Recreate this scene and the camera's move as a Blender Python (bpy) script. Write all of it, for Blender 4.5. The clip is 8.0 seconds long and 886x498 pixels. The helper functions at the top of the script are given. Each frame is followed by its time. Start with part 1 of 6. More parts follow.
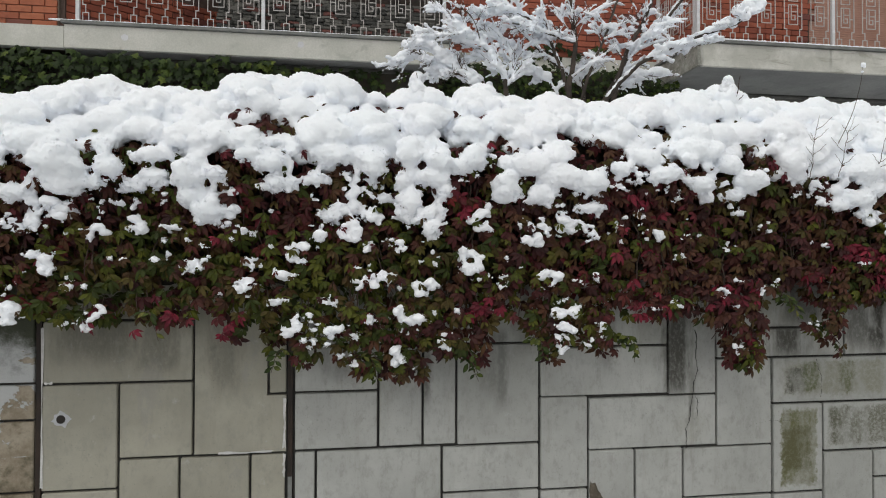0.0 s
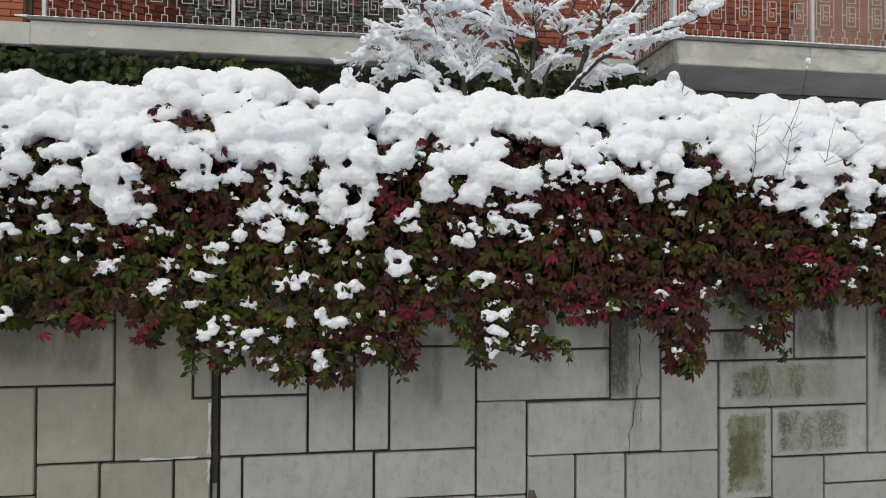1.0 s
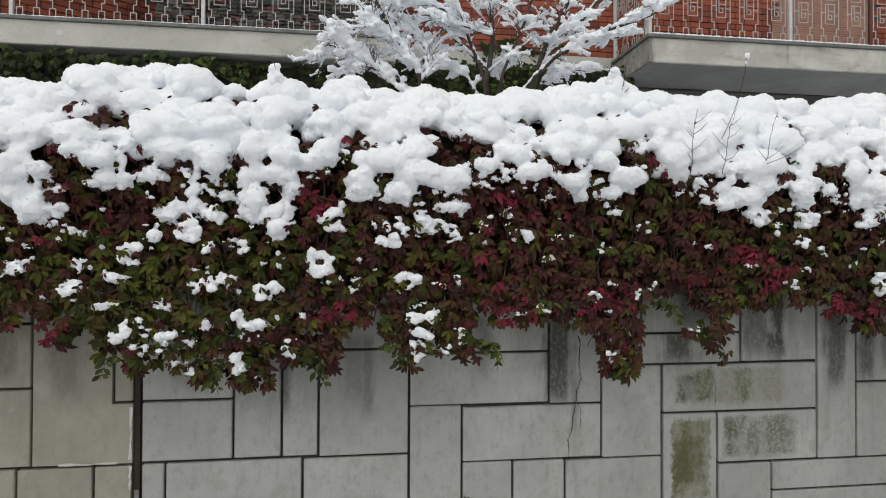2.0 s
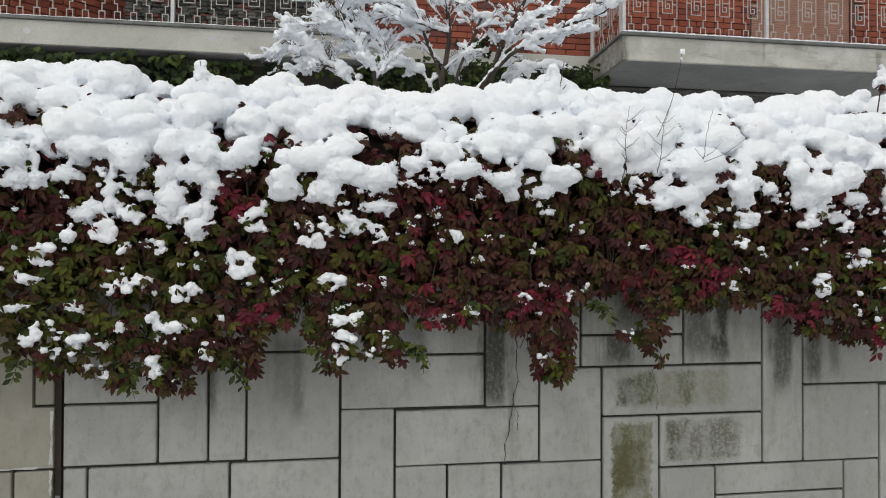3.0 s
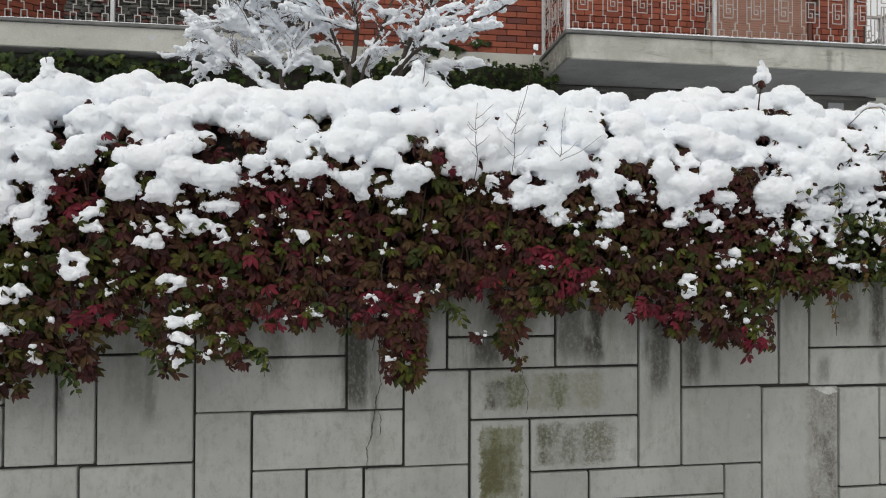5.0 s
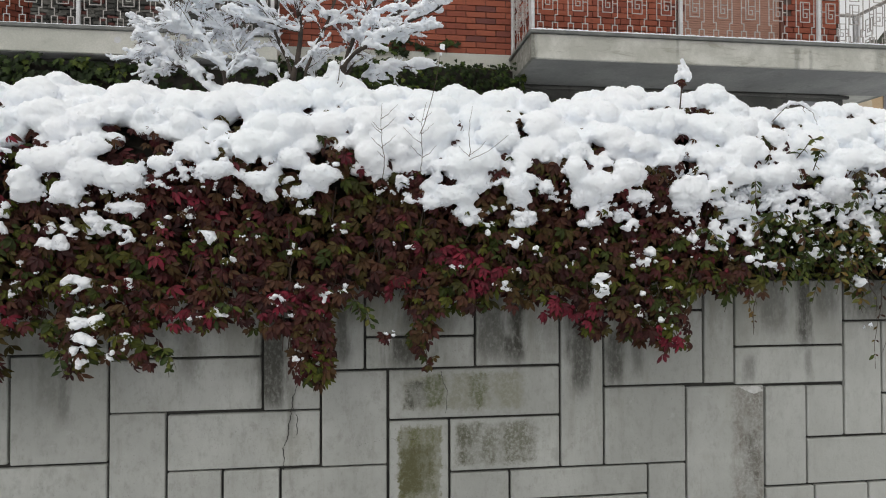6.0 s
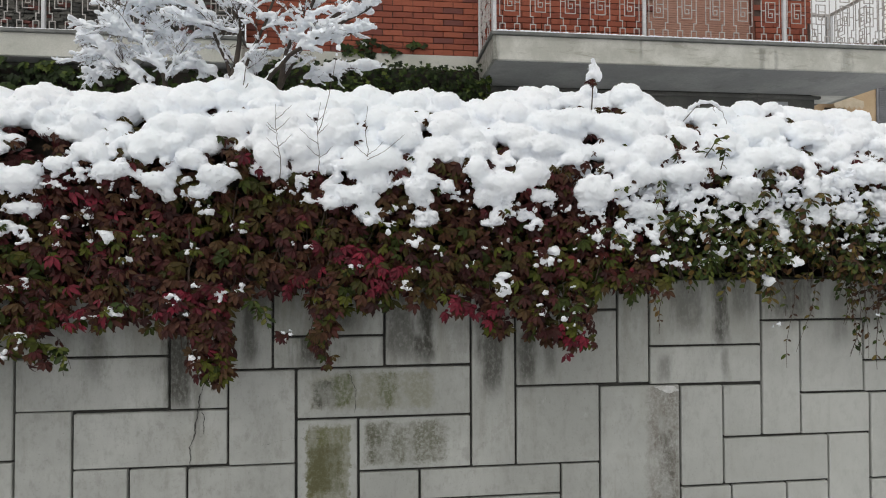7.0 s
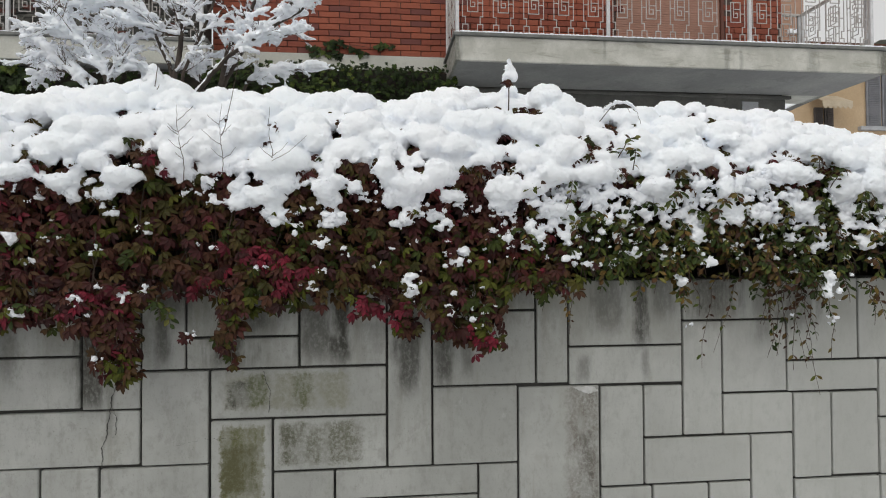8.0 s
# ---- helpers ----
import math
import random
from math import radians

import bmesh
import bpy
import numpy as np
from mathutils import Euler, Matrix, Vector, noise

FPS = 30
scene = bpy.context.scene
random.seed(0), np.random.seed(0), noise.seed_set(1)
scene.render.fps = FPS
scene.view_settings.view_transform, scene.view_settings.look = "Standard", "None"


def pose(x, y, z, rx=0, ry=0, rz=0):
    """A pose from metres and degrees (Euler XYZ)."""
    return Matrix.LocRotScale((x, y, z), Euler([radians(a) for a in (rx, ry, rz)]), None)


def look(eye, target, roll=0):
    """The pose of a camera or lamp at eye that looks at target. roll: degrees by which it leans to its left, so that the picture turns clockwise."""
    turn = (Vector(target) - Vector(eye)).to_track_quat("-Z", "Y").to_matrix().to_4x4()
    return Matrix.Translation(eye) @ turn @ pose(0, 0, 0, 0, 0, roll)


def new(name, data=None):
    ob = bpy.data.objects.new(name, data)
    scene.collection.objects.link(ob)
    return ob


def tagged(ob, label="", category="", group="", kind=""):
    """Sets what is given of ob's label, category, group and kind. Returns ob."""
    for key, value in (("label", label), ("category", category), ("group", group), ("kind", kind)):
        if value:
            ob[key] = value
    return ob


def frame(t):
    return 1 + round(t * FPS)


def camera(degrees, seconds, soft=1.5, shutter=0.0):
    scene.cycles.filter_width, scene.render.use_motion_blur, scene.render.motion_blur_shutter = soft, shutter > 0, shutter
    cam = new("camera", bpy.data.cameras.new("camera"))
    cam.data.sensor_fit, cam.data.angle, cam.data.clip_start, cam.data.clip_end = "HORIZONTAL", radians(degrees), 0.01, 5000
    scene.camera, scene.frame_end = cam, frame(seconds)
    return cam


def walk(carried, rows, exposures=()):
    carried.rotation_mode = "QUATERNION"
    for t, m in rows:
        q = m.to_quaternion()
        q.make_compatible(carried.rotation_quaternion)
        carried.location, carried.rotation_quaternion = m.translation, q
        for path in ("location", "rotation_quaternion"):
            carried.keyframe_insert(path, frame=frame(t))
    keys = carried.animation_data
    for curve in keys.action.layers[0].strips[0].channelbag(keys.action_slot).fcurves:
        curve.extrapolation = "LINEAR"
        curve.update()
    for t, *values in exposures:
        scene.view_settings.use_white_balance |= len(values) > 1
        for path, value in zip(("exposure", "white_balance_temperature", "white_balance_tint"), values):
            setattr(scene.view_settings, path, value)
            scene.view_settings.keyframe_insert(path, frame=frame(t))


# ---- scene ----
cam = camera(73.3, 8.0, soft=1.05)
PATH = [
    (0, (2.631, -0.008, 1.679), (2.911, 1.972, 1.703), 0.1),
    (0.5, (2.803, 0.013, 1.68), (3.079, 1.994, 1.704), 0.2),
    (1, (2.96, 0.028, 1.687), (3.236, 2.008, 1.708), 0.2),
    (1.5, (3.126, 0.042, 1.688), (3.399, 2.024, 1.71), 0.2),
    (3, (3.614, 0.068, 1.696), (3.881, 2.05, 1.716), 0.2),
    (3.5, (3.768, 0.068, 1.698), (4.033, 2.051, 1.717), 0.2),
    (4, (3.925, 0.067, 1.695), (4.188, 2.049, 1.716), 0.2),
    (4.5, (4.096, 0.056, 1.698), (4.355, 2.039, 1.719), 0.2),
    (6, (4.682, -0.017, 1.694), (4.927, 1.968, 1.718), -0.1),
    (6.5, (4.909, -0.047, 1.689), (5.144, 1.939, 1.716), -0.2),
    (7, (5.145, -0.081, 1.68), (5.372, 1.906, 1.712), -0.2),
    (7.5, (5.368, -0.109, 1.673), (5.586, 1.878, 1.71), -0.3),
    (8, (5.57, -0.132, 1.677), (5.789, 1.856, 1.712), -0.3),
]
walk(cam, [(t, look(eye, target, roll)) for t, eye, target, roll in PATH])

# ---------------------------------------------------------------- light
SUN_ELEVATION, SUN_TURN = radians(52), radians(217)
world = bpy.data.worlds.new("overcast_sky")
scene.world = world
world.use_nodes = True
wn, wl = world.node_tree.nodes, world.node_tree.links
sky = wn.new("ShaderNodeTexSky")
sky.sky_type, sky.sun_disc = "NISHITA", False
sky.sun_elevation, sky.sun_rotation = SUN_ELEVATION, SUN_TURN
sky.air_density, sky.dust_density, sky.ozone_density = 1.0, 6.0, 1.0
pale = wn.new("ShaderNodeHueSaturation")
pale.inputs["Saturation"].default_value = 0.10
wl.new(sky.outputs[0], pale.inputs["Color"])
cloud = wn.new("ShaderNodeMix")
cloud.data_type = "RGBA"
cloud.inputs[0].default_value, cloud.inputs[7].default_value = 0.6, (9.0, 8.95, 8.85, 1)
wl.new(pale.outputs[0], cloud.inputs[6])
wl.new(cloud.outputs[2], wn["Background"].inputs["Color"])
wn["Background"].inputs["Strength"].default_value = 0.135
sun = new("sun", bpy.data.lights.new("sun", "SUN"))
sun.data.energy, sun.data.angle, sun.data.color = 0.5, radians(60), (1.0, 0.98, 0.95)
sun.matrix_world = look((30 * math.sin(SUN_TURN) * math.cos(SUN_ELEVATION), 30 * math.cos(SUN_TURN) * math.cos(SUN_ELEVATION), 30 * math.sin(SUN_ELEVATION)), (0, 0, 0))
scene.view_settings.exposure = -0.44


# ---------------------------------------------------------------- material helpers
class Mat:
    """A node material built in short steps."""

    def __init__(self, name, rough=0.8, metal=0.0, spec=0.5):
        self.m = bpy.data.materials.new(name)
        self.m.use_nodes = True
        self.n, self.l = self.m.node_tree.nodes, self.m.node_tree.links
        self.b = self.n["Principled BSDF"]
        self.b.inputs["Roughness"].default_value = rough
        self.b.inputs["Metallic"].default_value = metal
        self.b.inputs["Specular IOR Level"].default_value = spec
        self.pos = self.n.new("ShaderNodeNewGeometry").outputs["Position"]

    def put(self, a, socket):
        if isinstance(a, (int, float)):
            socket.default_value = a
        elif isinstance(a, tuple):
            socket.default_value = (*a, 1) if len(socket.default_value) == 4 else a
        else:
            self.l.new(a, socket)

    def noise(self, scale, detail=4, rough=0.55, stretch=(1, 1, 1), vec=None, distort=0.0):
        v = self.n.new("ShaderNodeVectorMath")
        v.operation = "MULTIPLY"
        self.l.new(vec or self.pos, v.inputs[0])
        v.inputs[1].default_value = stretch
        t = self.n.new("ShaderNodeTexNoise")
        t.inputs["Scale"].default_value, t.inputs["Detail"].default_value = scale, detail
        t.inputs["Roughness"].default_value, t.inputs["Distortion"].default_value = rough, distort
        self.l.new(v.outputs[0], t.inputs["Vector"])
        return t.outputs["Fac"]

    def ramp(self, fac, a, b, lo=0.0, hi=1.0):
        r = self.n.new("ShaderNodeMapRange")
        r.interpolation_type = "SMOOTHSTEP"
        for k, v in (("Value", fac), ("From Min", a), ("From Max", b), ("To Min", lo), ("To Max", hi)):
            self.put(v, r.inputs[k])
        return r.outputs["Result"]

    def math(self, op, a, b=0.0):
        r = self.n.new("ShaderNodeMath")
        r.operation = op
        self.put(a, r.inputs[0])
        self.put(b, r.inputs[1])
        return r.outputs[0]

    def mix(self, fac, a, b, how="MIX"):
        r = self.n.new("ShaderNodeMix")
        r.data_type, r.blend_type = "RGBA", how
        self.put(fac, r.inputs[0])
        self.put(a, r.inputs[6])
        self.put(b, r.inputs[7])
        return r.outputs[2]

    def axis(self, k, vec=None):
        s = self.n.new("ShaderNodeSeparateXYZ")
        self.l.new(vec or self.pos, s.inputs[0])
        return s.outputs[k]

    def rnd(self):
        """One random value for each object, or for each loose piece of a joined mesh."""
        a = self.n.new("ShaderNodeObjectInfo").outputs["Random"]
        b = self.n.new("ShaderNodeNewGeometry").outputs["Random Per Island"]
        return self.math("FRACT", self.math("ADD", a, b))

    def out(self, color, bump=None, strength=0.3, distance=0.01, rough=None):
        self.put(color, self.b.inputs["Base Color"])
        if rough is not None:
            self.put(rough, self.b.inputs["Roughness"])
        if bump is not None:
            p = self.n.new("ShaderNodeBump")
            p.inputs["Strength"].default_value, p.inputs["Distance"].default_value = strength, distance
            self.l.new(bump, p.inputs["Height"])
            self.l.new(p.outputs[0], self.b.inputs["Normal"])
        return self.m


def blotchy(name, a, b, scale=3.0, grain=60.0, rough=0.85, strength=0.25, metal=0.0, c=None):
    """Two colours in large soft blotches with fine grain; c: a third colour for sparse stains."""
    k = Mat(name, rough, metal)
    col = k.mix(k.ramp(k.noise(scale, 6, 0.6), 0.35, 0.65), a, b)
    fine = k.noise(grain, 4, 0.6)
    if c:
        col = k.mix(k.ramp(k.noise(scale * 2.3, 6, 0.65, vec=None, distort=0.4), 0.56, 0.7, 0, 0.8), col, c)
    col = k.mix(k.ramp(fine, 0.3, 0.7, 0.0, 0.25), col, tuple(v * 0.55 for v in a))
    return k.out(col, fine, strength, 0.004)


def streak_mask(k, streaks):
    """Run-off marks: soft upright bands with ragged edges; each is (x, half width, z low, z high, depth)."""
    x, z = k.axis(0), k.axis(2)
    ragged = k.noise(9, 5, 0.6, (3, 1, 0.7))
    total = None
    for x0, w, lo, hi, deep in streaks:
        away = k.math("ABSOLUTE", k.math("SUBTRACT", x, x0))
        away = k.math("ADD", away, k.math("MULTIPLY", k.math("SUBTRACT", ragged, 0.5), w * 1.6))
        side = k.ramp(away, w, w * 0.15)
        rise = k.math("MULTIPLY", k.ramp(k.math("ADD", z, k.math("MULTIPLY", ragged, 0.12)), lo, lo + 0.14), k.ramp(z, hi + 0.05, hi - 0.02))
        one = k.math("MULTIPLY", k.math("MULTIPLY", side, rise), deep)
        total = one if total is None else k.math("MAXIMUM", total, one)
    return k.math("MULTIPLY", total, k.ramp(k.noise(60, 5, 0.7, (1, 1, 0.6)), 0.30, 0.56, 0.62, 1.0))


STREAKS = [(4.24, 0.11, 0.98, 1.6, 0.9), (4.86, 0.15, 1.15, 1.30, 0.9), (5.40, 0.06, 1.16, 1.6, 0.95), (5.28, 0.14, 1.18, 1.6, 0.7),
           (5.72, 0.10, 1.02, 1.40, 0.82), (5.90, 0.07, 1.04, 1.30, 0.8), (6.93, 0.06, 1.22, 1.6, 0.85), (6.95, 0.03, 1.05, 1.2, 0.45),
           (6.62, 0.05, 1.02, 1.16, 0.5), (7.32, 0.24, 1.34, 1.6, 0.75), (1.5, 0.28, 1.2, 1.6, 0.5), (2.95, 0.04, 0.98, 1.2, 0.65),
           (4.56, 0.05, 1.18, 1.6, 0.7), (3.28, 0.10, 1.0, 1.3, 0.35), (6.75, 0.12, 1.3, 1.6, 0.5), (4.95, 0.2, 1.32, 1.6, 0.75), (4.62, 0.1, 1.38, 1.6, 0.6),
           (1.74, 0.13, 1.14, 1.5, 0.45), (2.02, 0.10, 1.05, 1.5, 0.4), (2.55, 0.12, 1.08, 1.4, 0.4), (3.32, 0.05, 0.95, 1.3, 0.5), (3.86, 0.07, 1.12, 1.4, 0.4), (4.32, 0.04, 0.85, 1.1, 0.35), (5.36, 0.05, 1.17, 1.3, 0.9), (6.02, 0.05, 1.1, 1.3, 0.5), (7.6, 0.1, 1.22, 1.5, 0.35), (7.78, 0.22, 1.30, 1.6, 0.6), (7.05, 0.1, 1.36, 1.6, 0.5)]


def concrete(name, a, b, streaks=True, patch=None, solid=0.35, soft_edge=0.05):
    """Painted concrete facing; patch: rows (colour, x low, x high, z low, z high) of worn fields inside one block."""
    k = Mat(name, 0.82)
    col = k.mix(k.ramp(k.noise(1.7, 5, 0.6), 0.35, 0.68), a, b)
    col = k.mix(k.ramp(k.rnd(), 0.0, 1.0, 0.0, 0.22), col, tuple(v * 0.72 for v in a))
    col = k.mix(k.ramp(k.noise(5, 6, 0.65, (1, 1, 0.45), distort=0.5), 0.54, 0.78, 0, 0.5), col, (0.25, 0.245, 0.20))
    col = k.mix(k.ramp(k.noise(13, 6, 0.7), 0.60, 0.74, 0, 0.45), col, (0.46, 0.46, 0.45))
    col = k.mix(k.ramp(k.noise(7, 6, 0.7, (2.2, 1, 0.25)), 0.52, 0.75, 0, 0.35), col, (0.20, 0.195, 0.155))
    col = k.mix(k.ramp(k.noise(28, 6, 0.75, (1, 1, 0.6)), 0.46, 0.70, 0, 0.42), col, (0.21, 0.215, 0.185))
    # Ragged weathering blotches that also paint the hedge's shade into the wall's top.
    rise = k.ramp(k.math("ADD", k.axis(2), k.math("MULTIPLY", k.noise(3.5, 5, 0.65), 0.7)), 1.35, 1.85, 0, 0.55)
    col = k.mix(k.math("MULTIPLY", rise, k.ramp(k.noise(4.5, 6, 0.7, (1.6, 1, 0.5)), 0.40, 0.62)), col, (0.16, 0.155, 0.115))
    col = k.mix(k.ramp(k.noise(110, 2, 0.5), 0.62, 0.76, 0, 0.35), col, (0.14, 0.14, 0.13))
    col = k.mix(k.ramp(k.noise(4.2, 9, 0.76, (1.3, 1, 0.8), distort=0.3), 0.575, 0.615, 0, 0.34), col, (0.25, 0.245, 0.225))
    col = k.mix(k.ramp(k.noise(38, 8, 0.8), 0.655, 0.70, 0, 0.55), col, (0.15, 0.145, 0.125))
    # paler towards the far end of the wall
    pale_end = k.ramp(k.math("ADD", k.axis(0), k.math("MULTIPLY", k.noise(1.2, 3), 0.8)), 6.6, 8.0, 0, 0.42)
    col = k.mix(pale_end, col, tuple(v * 1.22 for v in b))
    if streaks:
        col = k.mix(streak_mask(k, STREAKS), col, (0.034, 0.032, 0.023))
    for tint, x0, x1, z0, z1 in patch or ():
        wob = k.math("MULTIPLY", k.math("SUBTRACT", k.noise(30, 5, 0.7), 0.5), 0.10)
        x, z = k.math("ADD", k.axis(0), wob), k.math("ADD", k.axis(2), wob)
        field = k.math("MULTIPLY", k.math("MULTIPLY", k.ramp(x, x0, x0 + soft_edge), k.ramp(x, x1, x1 - soft_edge)),
                       k.math("MULTIPLY", k.ramp(z, z0, z0 + 0.03), k.ramp(z, z1, z1 - 0.03)))
        speck = k.ramp(k.noise(70, 5, 0.75), 0.34, 0.60, solid, 1.0)
        big = k.ramp(k.noise(7, 4, 0.65, (1.5, 1, 0.6)), 0.32, 0.60, 0.12 + solid * 0.6, 1.0)
        col = k.mix(k.math("MULTIPLY", field, k.math("MULTIPLY", speck, big)), col, tint)
    fine = k.noise(75, 5, 0.65)
    return k.out(col, k.math("ADD", fine, k.math("MULTIPLY", k.noise(9, 4, 0.6), 1.5)), 0.22, 0.006)


GREY_A, GREY_B = (0.332, 0.338, 0.312), (0.444, 0.450, 0.420)
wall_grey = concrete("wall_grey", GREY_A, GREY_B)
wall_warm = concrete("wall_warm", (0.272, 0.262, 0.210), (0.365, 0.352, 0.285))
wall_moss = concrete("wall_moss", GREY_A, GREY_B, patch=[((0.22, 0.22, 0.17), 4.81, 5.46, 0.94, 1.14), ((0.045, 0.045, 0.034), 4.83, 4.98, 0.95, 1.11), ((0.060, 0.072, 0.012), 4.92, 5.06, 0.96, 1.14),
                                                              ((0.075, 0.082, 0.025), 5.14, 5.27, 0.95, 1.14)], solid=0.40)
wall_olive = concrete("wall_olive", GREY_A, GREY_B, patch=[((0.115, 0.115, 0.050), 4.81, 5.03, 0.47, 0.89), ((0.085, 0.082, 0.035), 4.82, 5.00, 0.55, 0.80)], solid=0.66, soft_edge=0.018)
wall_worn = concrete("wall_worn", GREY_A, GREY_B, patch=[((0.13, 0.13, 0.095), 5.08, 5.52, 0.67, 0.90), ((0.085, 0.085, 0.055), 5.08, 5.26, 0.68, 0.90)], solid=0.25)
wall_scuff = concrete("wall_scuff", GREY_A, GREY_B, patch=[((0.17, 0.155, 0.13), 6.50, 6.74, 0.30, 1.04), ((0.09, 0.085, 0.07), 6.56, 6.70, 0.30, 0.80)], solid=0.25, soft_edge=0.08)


def peeling():
    """Old render: pale paint flaking off brown stone."""
    k = Mat("wall_peel", 0.9)
    brown = k.mix(k.ramp(k.noise(9, 6, 0.7), 0.35, 0.68), (0.20, 0.165, 0.115), (0.33, 0.29, 0.22))
    brown = k.mix(k.ramp(k.noise(5, 5, 0.7), 0.50, 0.66), brown, (0.10, 0.085, 0.05))
    flake = k.ramp(k.math("ADD", k.noise(3.2, 6, 0.72, distort=0.8), k.math("MULTIPLY", k.axis(2), 0.12)), 0.61, 0.63)
    col = k.mix(flake, brown, (0.40, 0.41, 0.40))
    # blackish green towards the top, with a ragged edge
    dark_top = k.ramp(k.math("ADD", k.axis(2), k.math("MULTIPLY", k.noise(8, 5, 0.7), 0.5)), 1.40, 1.62)
    col = k.mix(dark_top, col, (0.045, 0.05, 0.03))
    return k.out(col, k.math("ADD", flake, k.noise(60, 5, 0.7)), 0.6, 0.006)


wall_peel = peeling()
joint_dark = blotchy("joint_dark", (0.035, 0.035, 0.032), (0.06, 0.058, 0.052), 8, 70, 0.95)
# near-black for hollows, whose inner dark is given by colour
hollow_black = blotchy("hollow_black", (0.02, 0.016, 0.013), (0.04, 0.026, 0.018), 10, 80, 0.9)


def snow_material():
    k = Mat("snow", 0.6, 0, 0.3)
    fine = k.noise(160, 5, 0.7)
    mid = k.noise(34, 5, 0.62)
    col = k.mix(k.ramp(k.noise(2.2, 3), 0.35, 0.7), (0.878, 0.918, 0.988), (0.902, 0.936, 0.995))
    k.b.inputs["Subsurface Weight"].default_value = 0.8
    k.b.inputs["Subsurface Radius"].default_value = (1.0, 1.0, 1.0)
    k.b.inputs["Subsurface Scale"].default_value = 0.022
    return k.out(col, k.math("ADD", k.math("MULTIPLY", fine, 0.8), mid), 0.18, 0.010)


snow_white = snow_material()


def leaf_material(name, tones, wide=1.6, rough=0.55):
    """Leaf colours that drift along the hedge in patches and differ leaf by leaf."""
    k = Mat(name, rough, 0, 0.13)
    r = k.rnd()
    drift = k.noise(wide, 3, 0.6)
    f = k.math("ADD", k.math("MULTIPLY", r, 0.74), k.math("MULTIPLY", k.ramp(drift, 0.3, 0.7), 0.28))
    ramp = k.n.new("ShaderNodeValToRGB")
    e = ramp.color_ramp.elements
    for i, (at, col) in enumerate(tones):
        q = e[i] if i < 2 else e.new(at)
        q.position, q.color = at, (*col, 1)
    k.l.new(f, ramp.inputs[0])
    vein = k.noise(70, 3, 0.6)
    col = k.mix(k.ramp(vein, 0.35, 0.7, 0, 0.45), ramp.outputs[0], (0.02, 0.016, 0.012))
    return k.out(col, vein, 0.25, 0.003)


creeper_red = leaf_material("creeper_red", [(0.0, (0.026, 0.034, 0.006)), (0.18, (0.060, 0.046, 0.011)), (0.34, (0.078, 0.034, 0.017)),
                                            (0.52, (0.062, 0.019, 0.015)), (0.68, (0.028, 0.010, 0.010)), (0.84, (0.078, 0.018, 0.019)), (0.96, (0.18, 0.018, 0.034))])
creeper_mid = leaf_material("creeper_mid", [(0.0, (0.014, 0.022, 0.004)), (0.28, (0.034, 0.048, 0.007)), (0.52, (0.086, 0.094, 0.011)),
                                            (0.68, (0.068, 0.046, 0.014)), (0.84, (0.052, 0.018, 0.013)), (1.0, (0.110, 0.020, 0.017))])
creeper_crimson = leaf_material("creeper_crimson", [(0.0, (0.050, 0.010, 0.013)), (0.4, (0.115, 0.013, 0.024)), (0.8, (0.21, 0.018, 0.036)), (1.0, (0.23, 0.050, 0.020))])
green_leaf = leaf_material("green_leaf", [(0.0, (0.015, 0.028, 0.006)), (0.45, (0.032, 0.052, 0.010)), (0.75, (0.08, 0.10, 0.018)),
                                          (0.93, (0.16, 0.15, 0.04)), (1.0, (0.20, 0.09, 0.03))], 2.5)
bronze_leaf = leaf_material("bronze_leaf", [(0.0, (0.035, 0.018, 0.014)), (0.4, (0.075, 0.035, 0.016)), (0.65, (0.13, 0.10, 0.025)), (1.0, (0.20, 0.11, 0.03))], 2.5)
ivy_green = leaf_material("ivy_green", [(0.0, (0.008, 0.016, 0.004)), (0.5, (0.017, 0.032, 0.008)), (0.78, (0.045, 0.075, 0.014)), (1.0, (0.12, 0.15, 0.025))], 1.3)
twig_brown = blotchy("twig_brown", (0.045, 0.03, 0.022), (0.085, 0.055, 0.04), 20, 120, 0.85)
bark = blotchy("bark", (0.040, 0.032, 0.026), (0.08, 0.062, 0.048), 12, 90, 0.9, 0.5)
# near-black tone for the shade seen between leaves
leaf_gap_shade = blotchy("leaf_gap_shade", (0.011, 0.010, 0.007), (0.024, 0.018, 0.011), 9, 45, 0.95, 0.8)


def brick_material(name, a, b, c):
    k = Mat(name, 0.85)
    r = k.rnd()
    col = k.mix(k.ramp(r, 0.2, 0.8), a, b)
    col = k.mix(k.ramp(r, 0.86, 0.93), col, c)
    col = k.mix(k.ramp(k.noise(14, 5, 0.65), 0.5, 0.72, 0, 0.5), col, tuple(v * 0.5 for v in b))
    fine = k.noise(120, 4, 0.65)
    col = k.mix(k.ramp(fine, 0.55, 0.75, 0, 0.35), col, (0.30, 0.13, 0.08))
    return k.out(col, fine, 0.4, 0.004)


brick_red = brick_material("brick_red", (0.315, 0.086, 0.046), (0.235, 0.060, 0.034), (0.15, 0.048, 0.038))
brick_orange = brick_material("brick_orange", (0.36, 0.115, 0.055), (0.27, 0.075, 0.038), (0.17, 0.06, 0.04))
mortar = blotchy("mortar", (0.075, 0.05, 0.04), (0.11, 0.075, 0.06), 8, 90, 0.95)
mortar_pale = blotchy("mortar_pale", (0.16, 0.12, 0.09), (0.22, 0.17, 0.13), 8, 90, 0.95)
render_cream = blotchy("render_cream", (0.50, 0.50, 0.44), (0.60, 0.59, 0.53), 2.0, 60, 0.9, 0.2, c=(0.40, 0.40, 0.35))


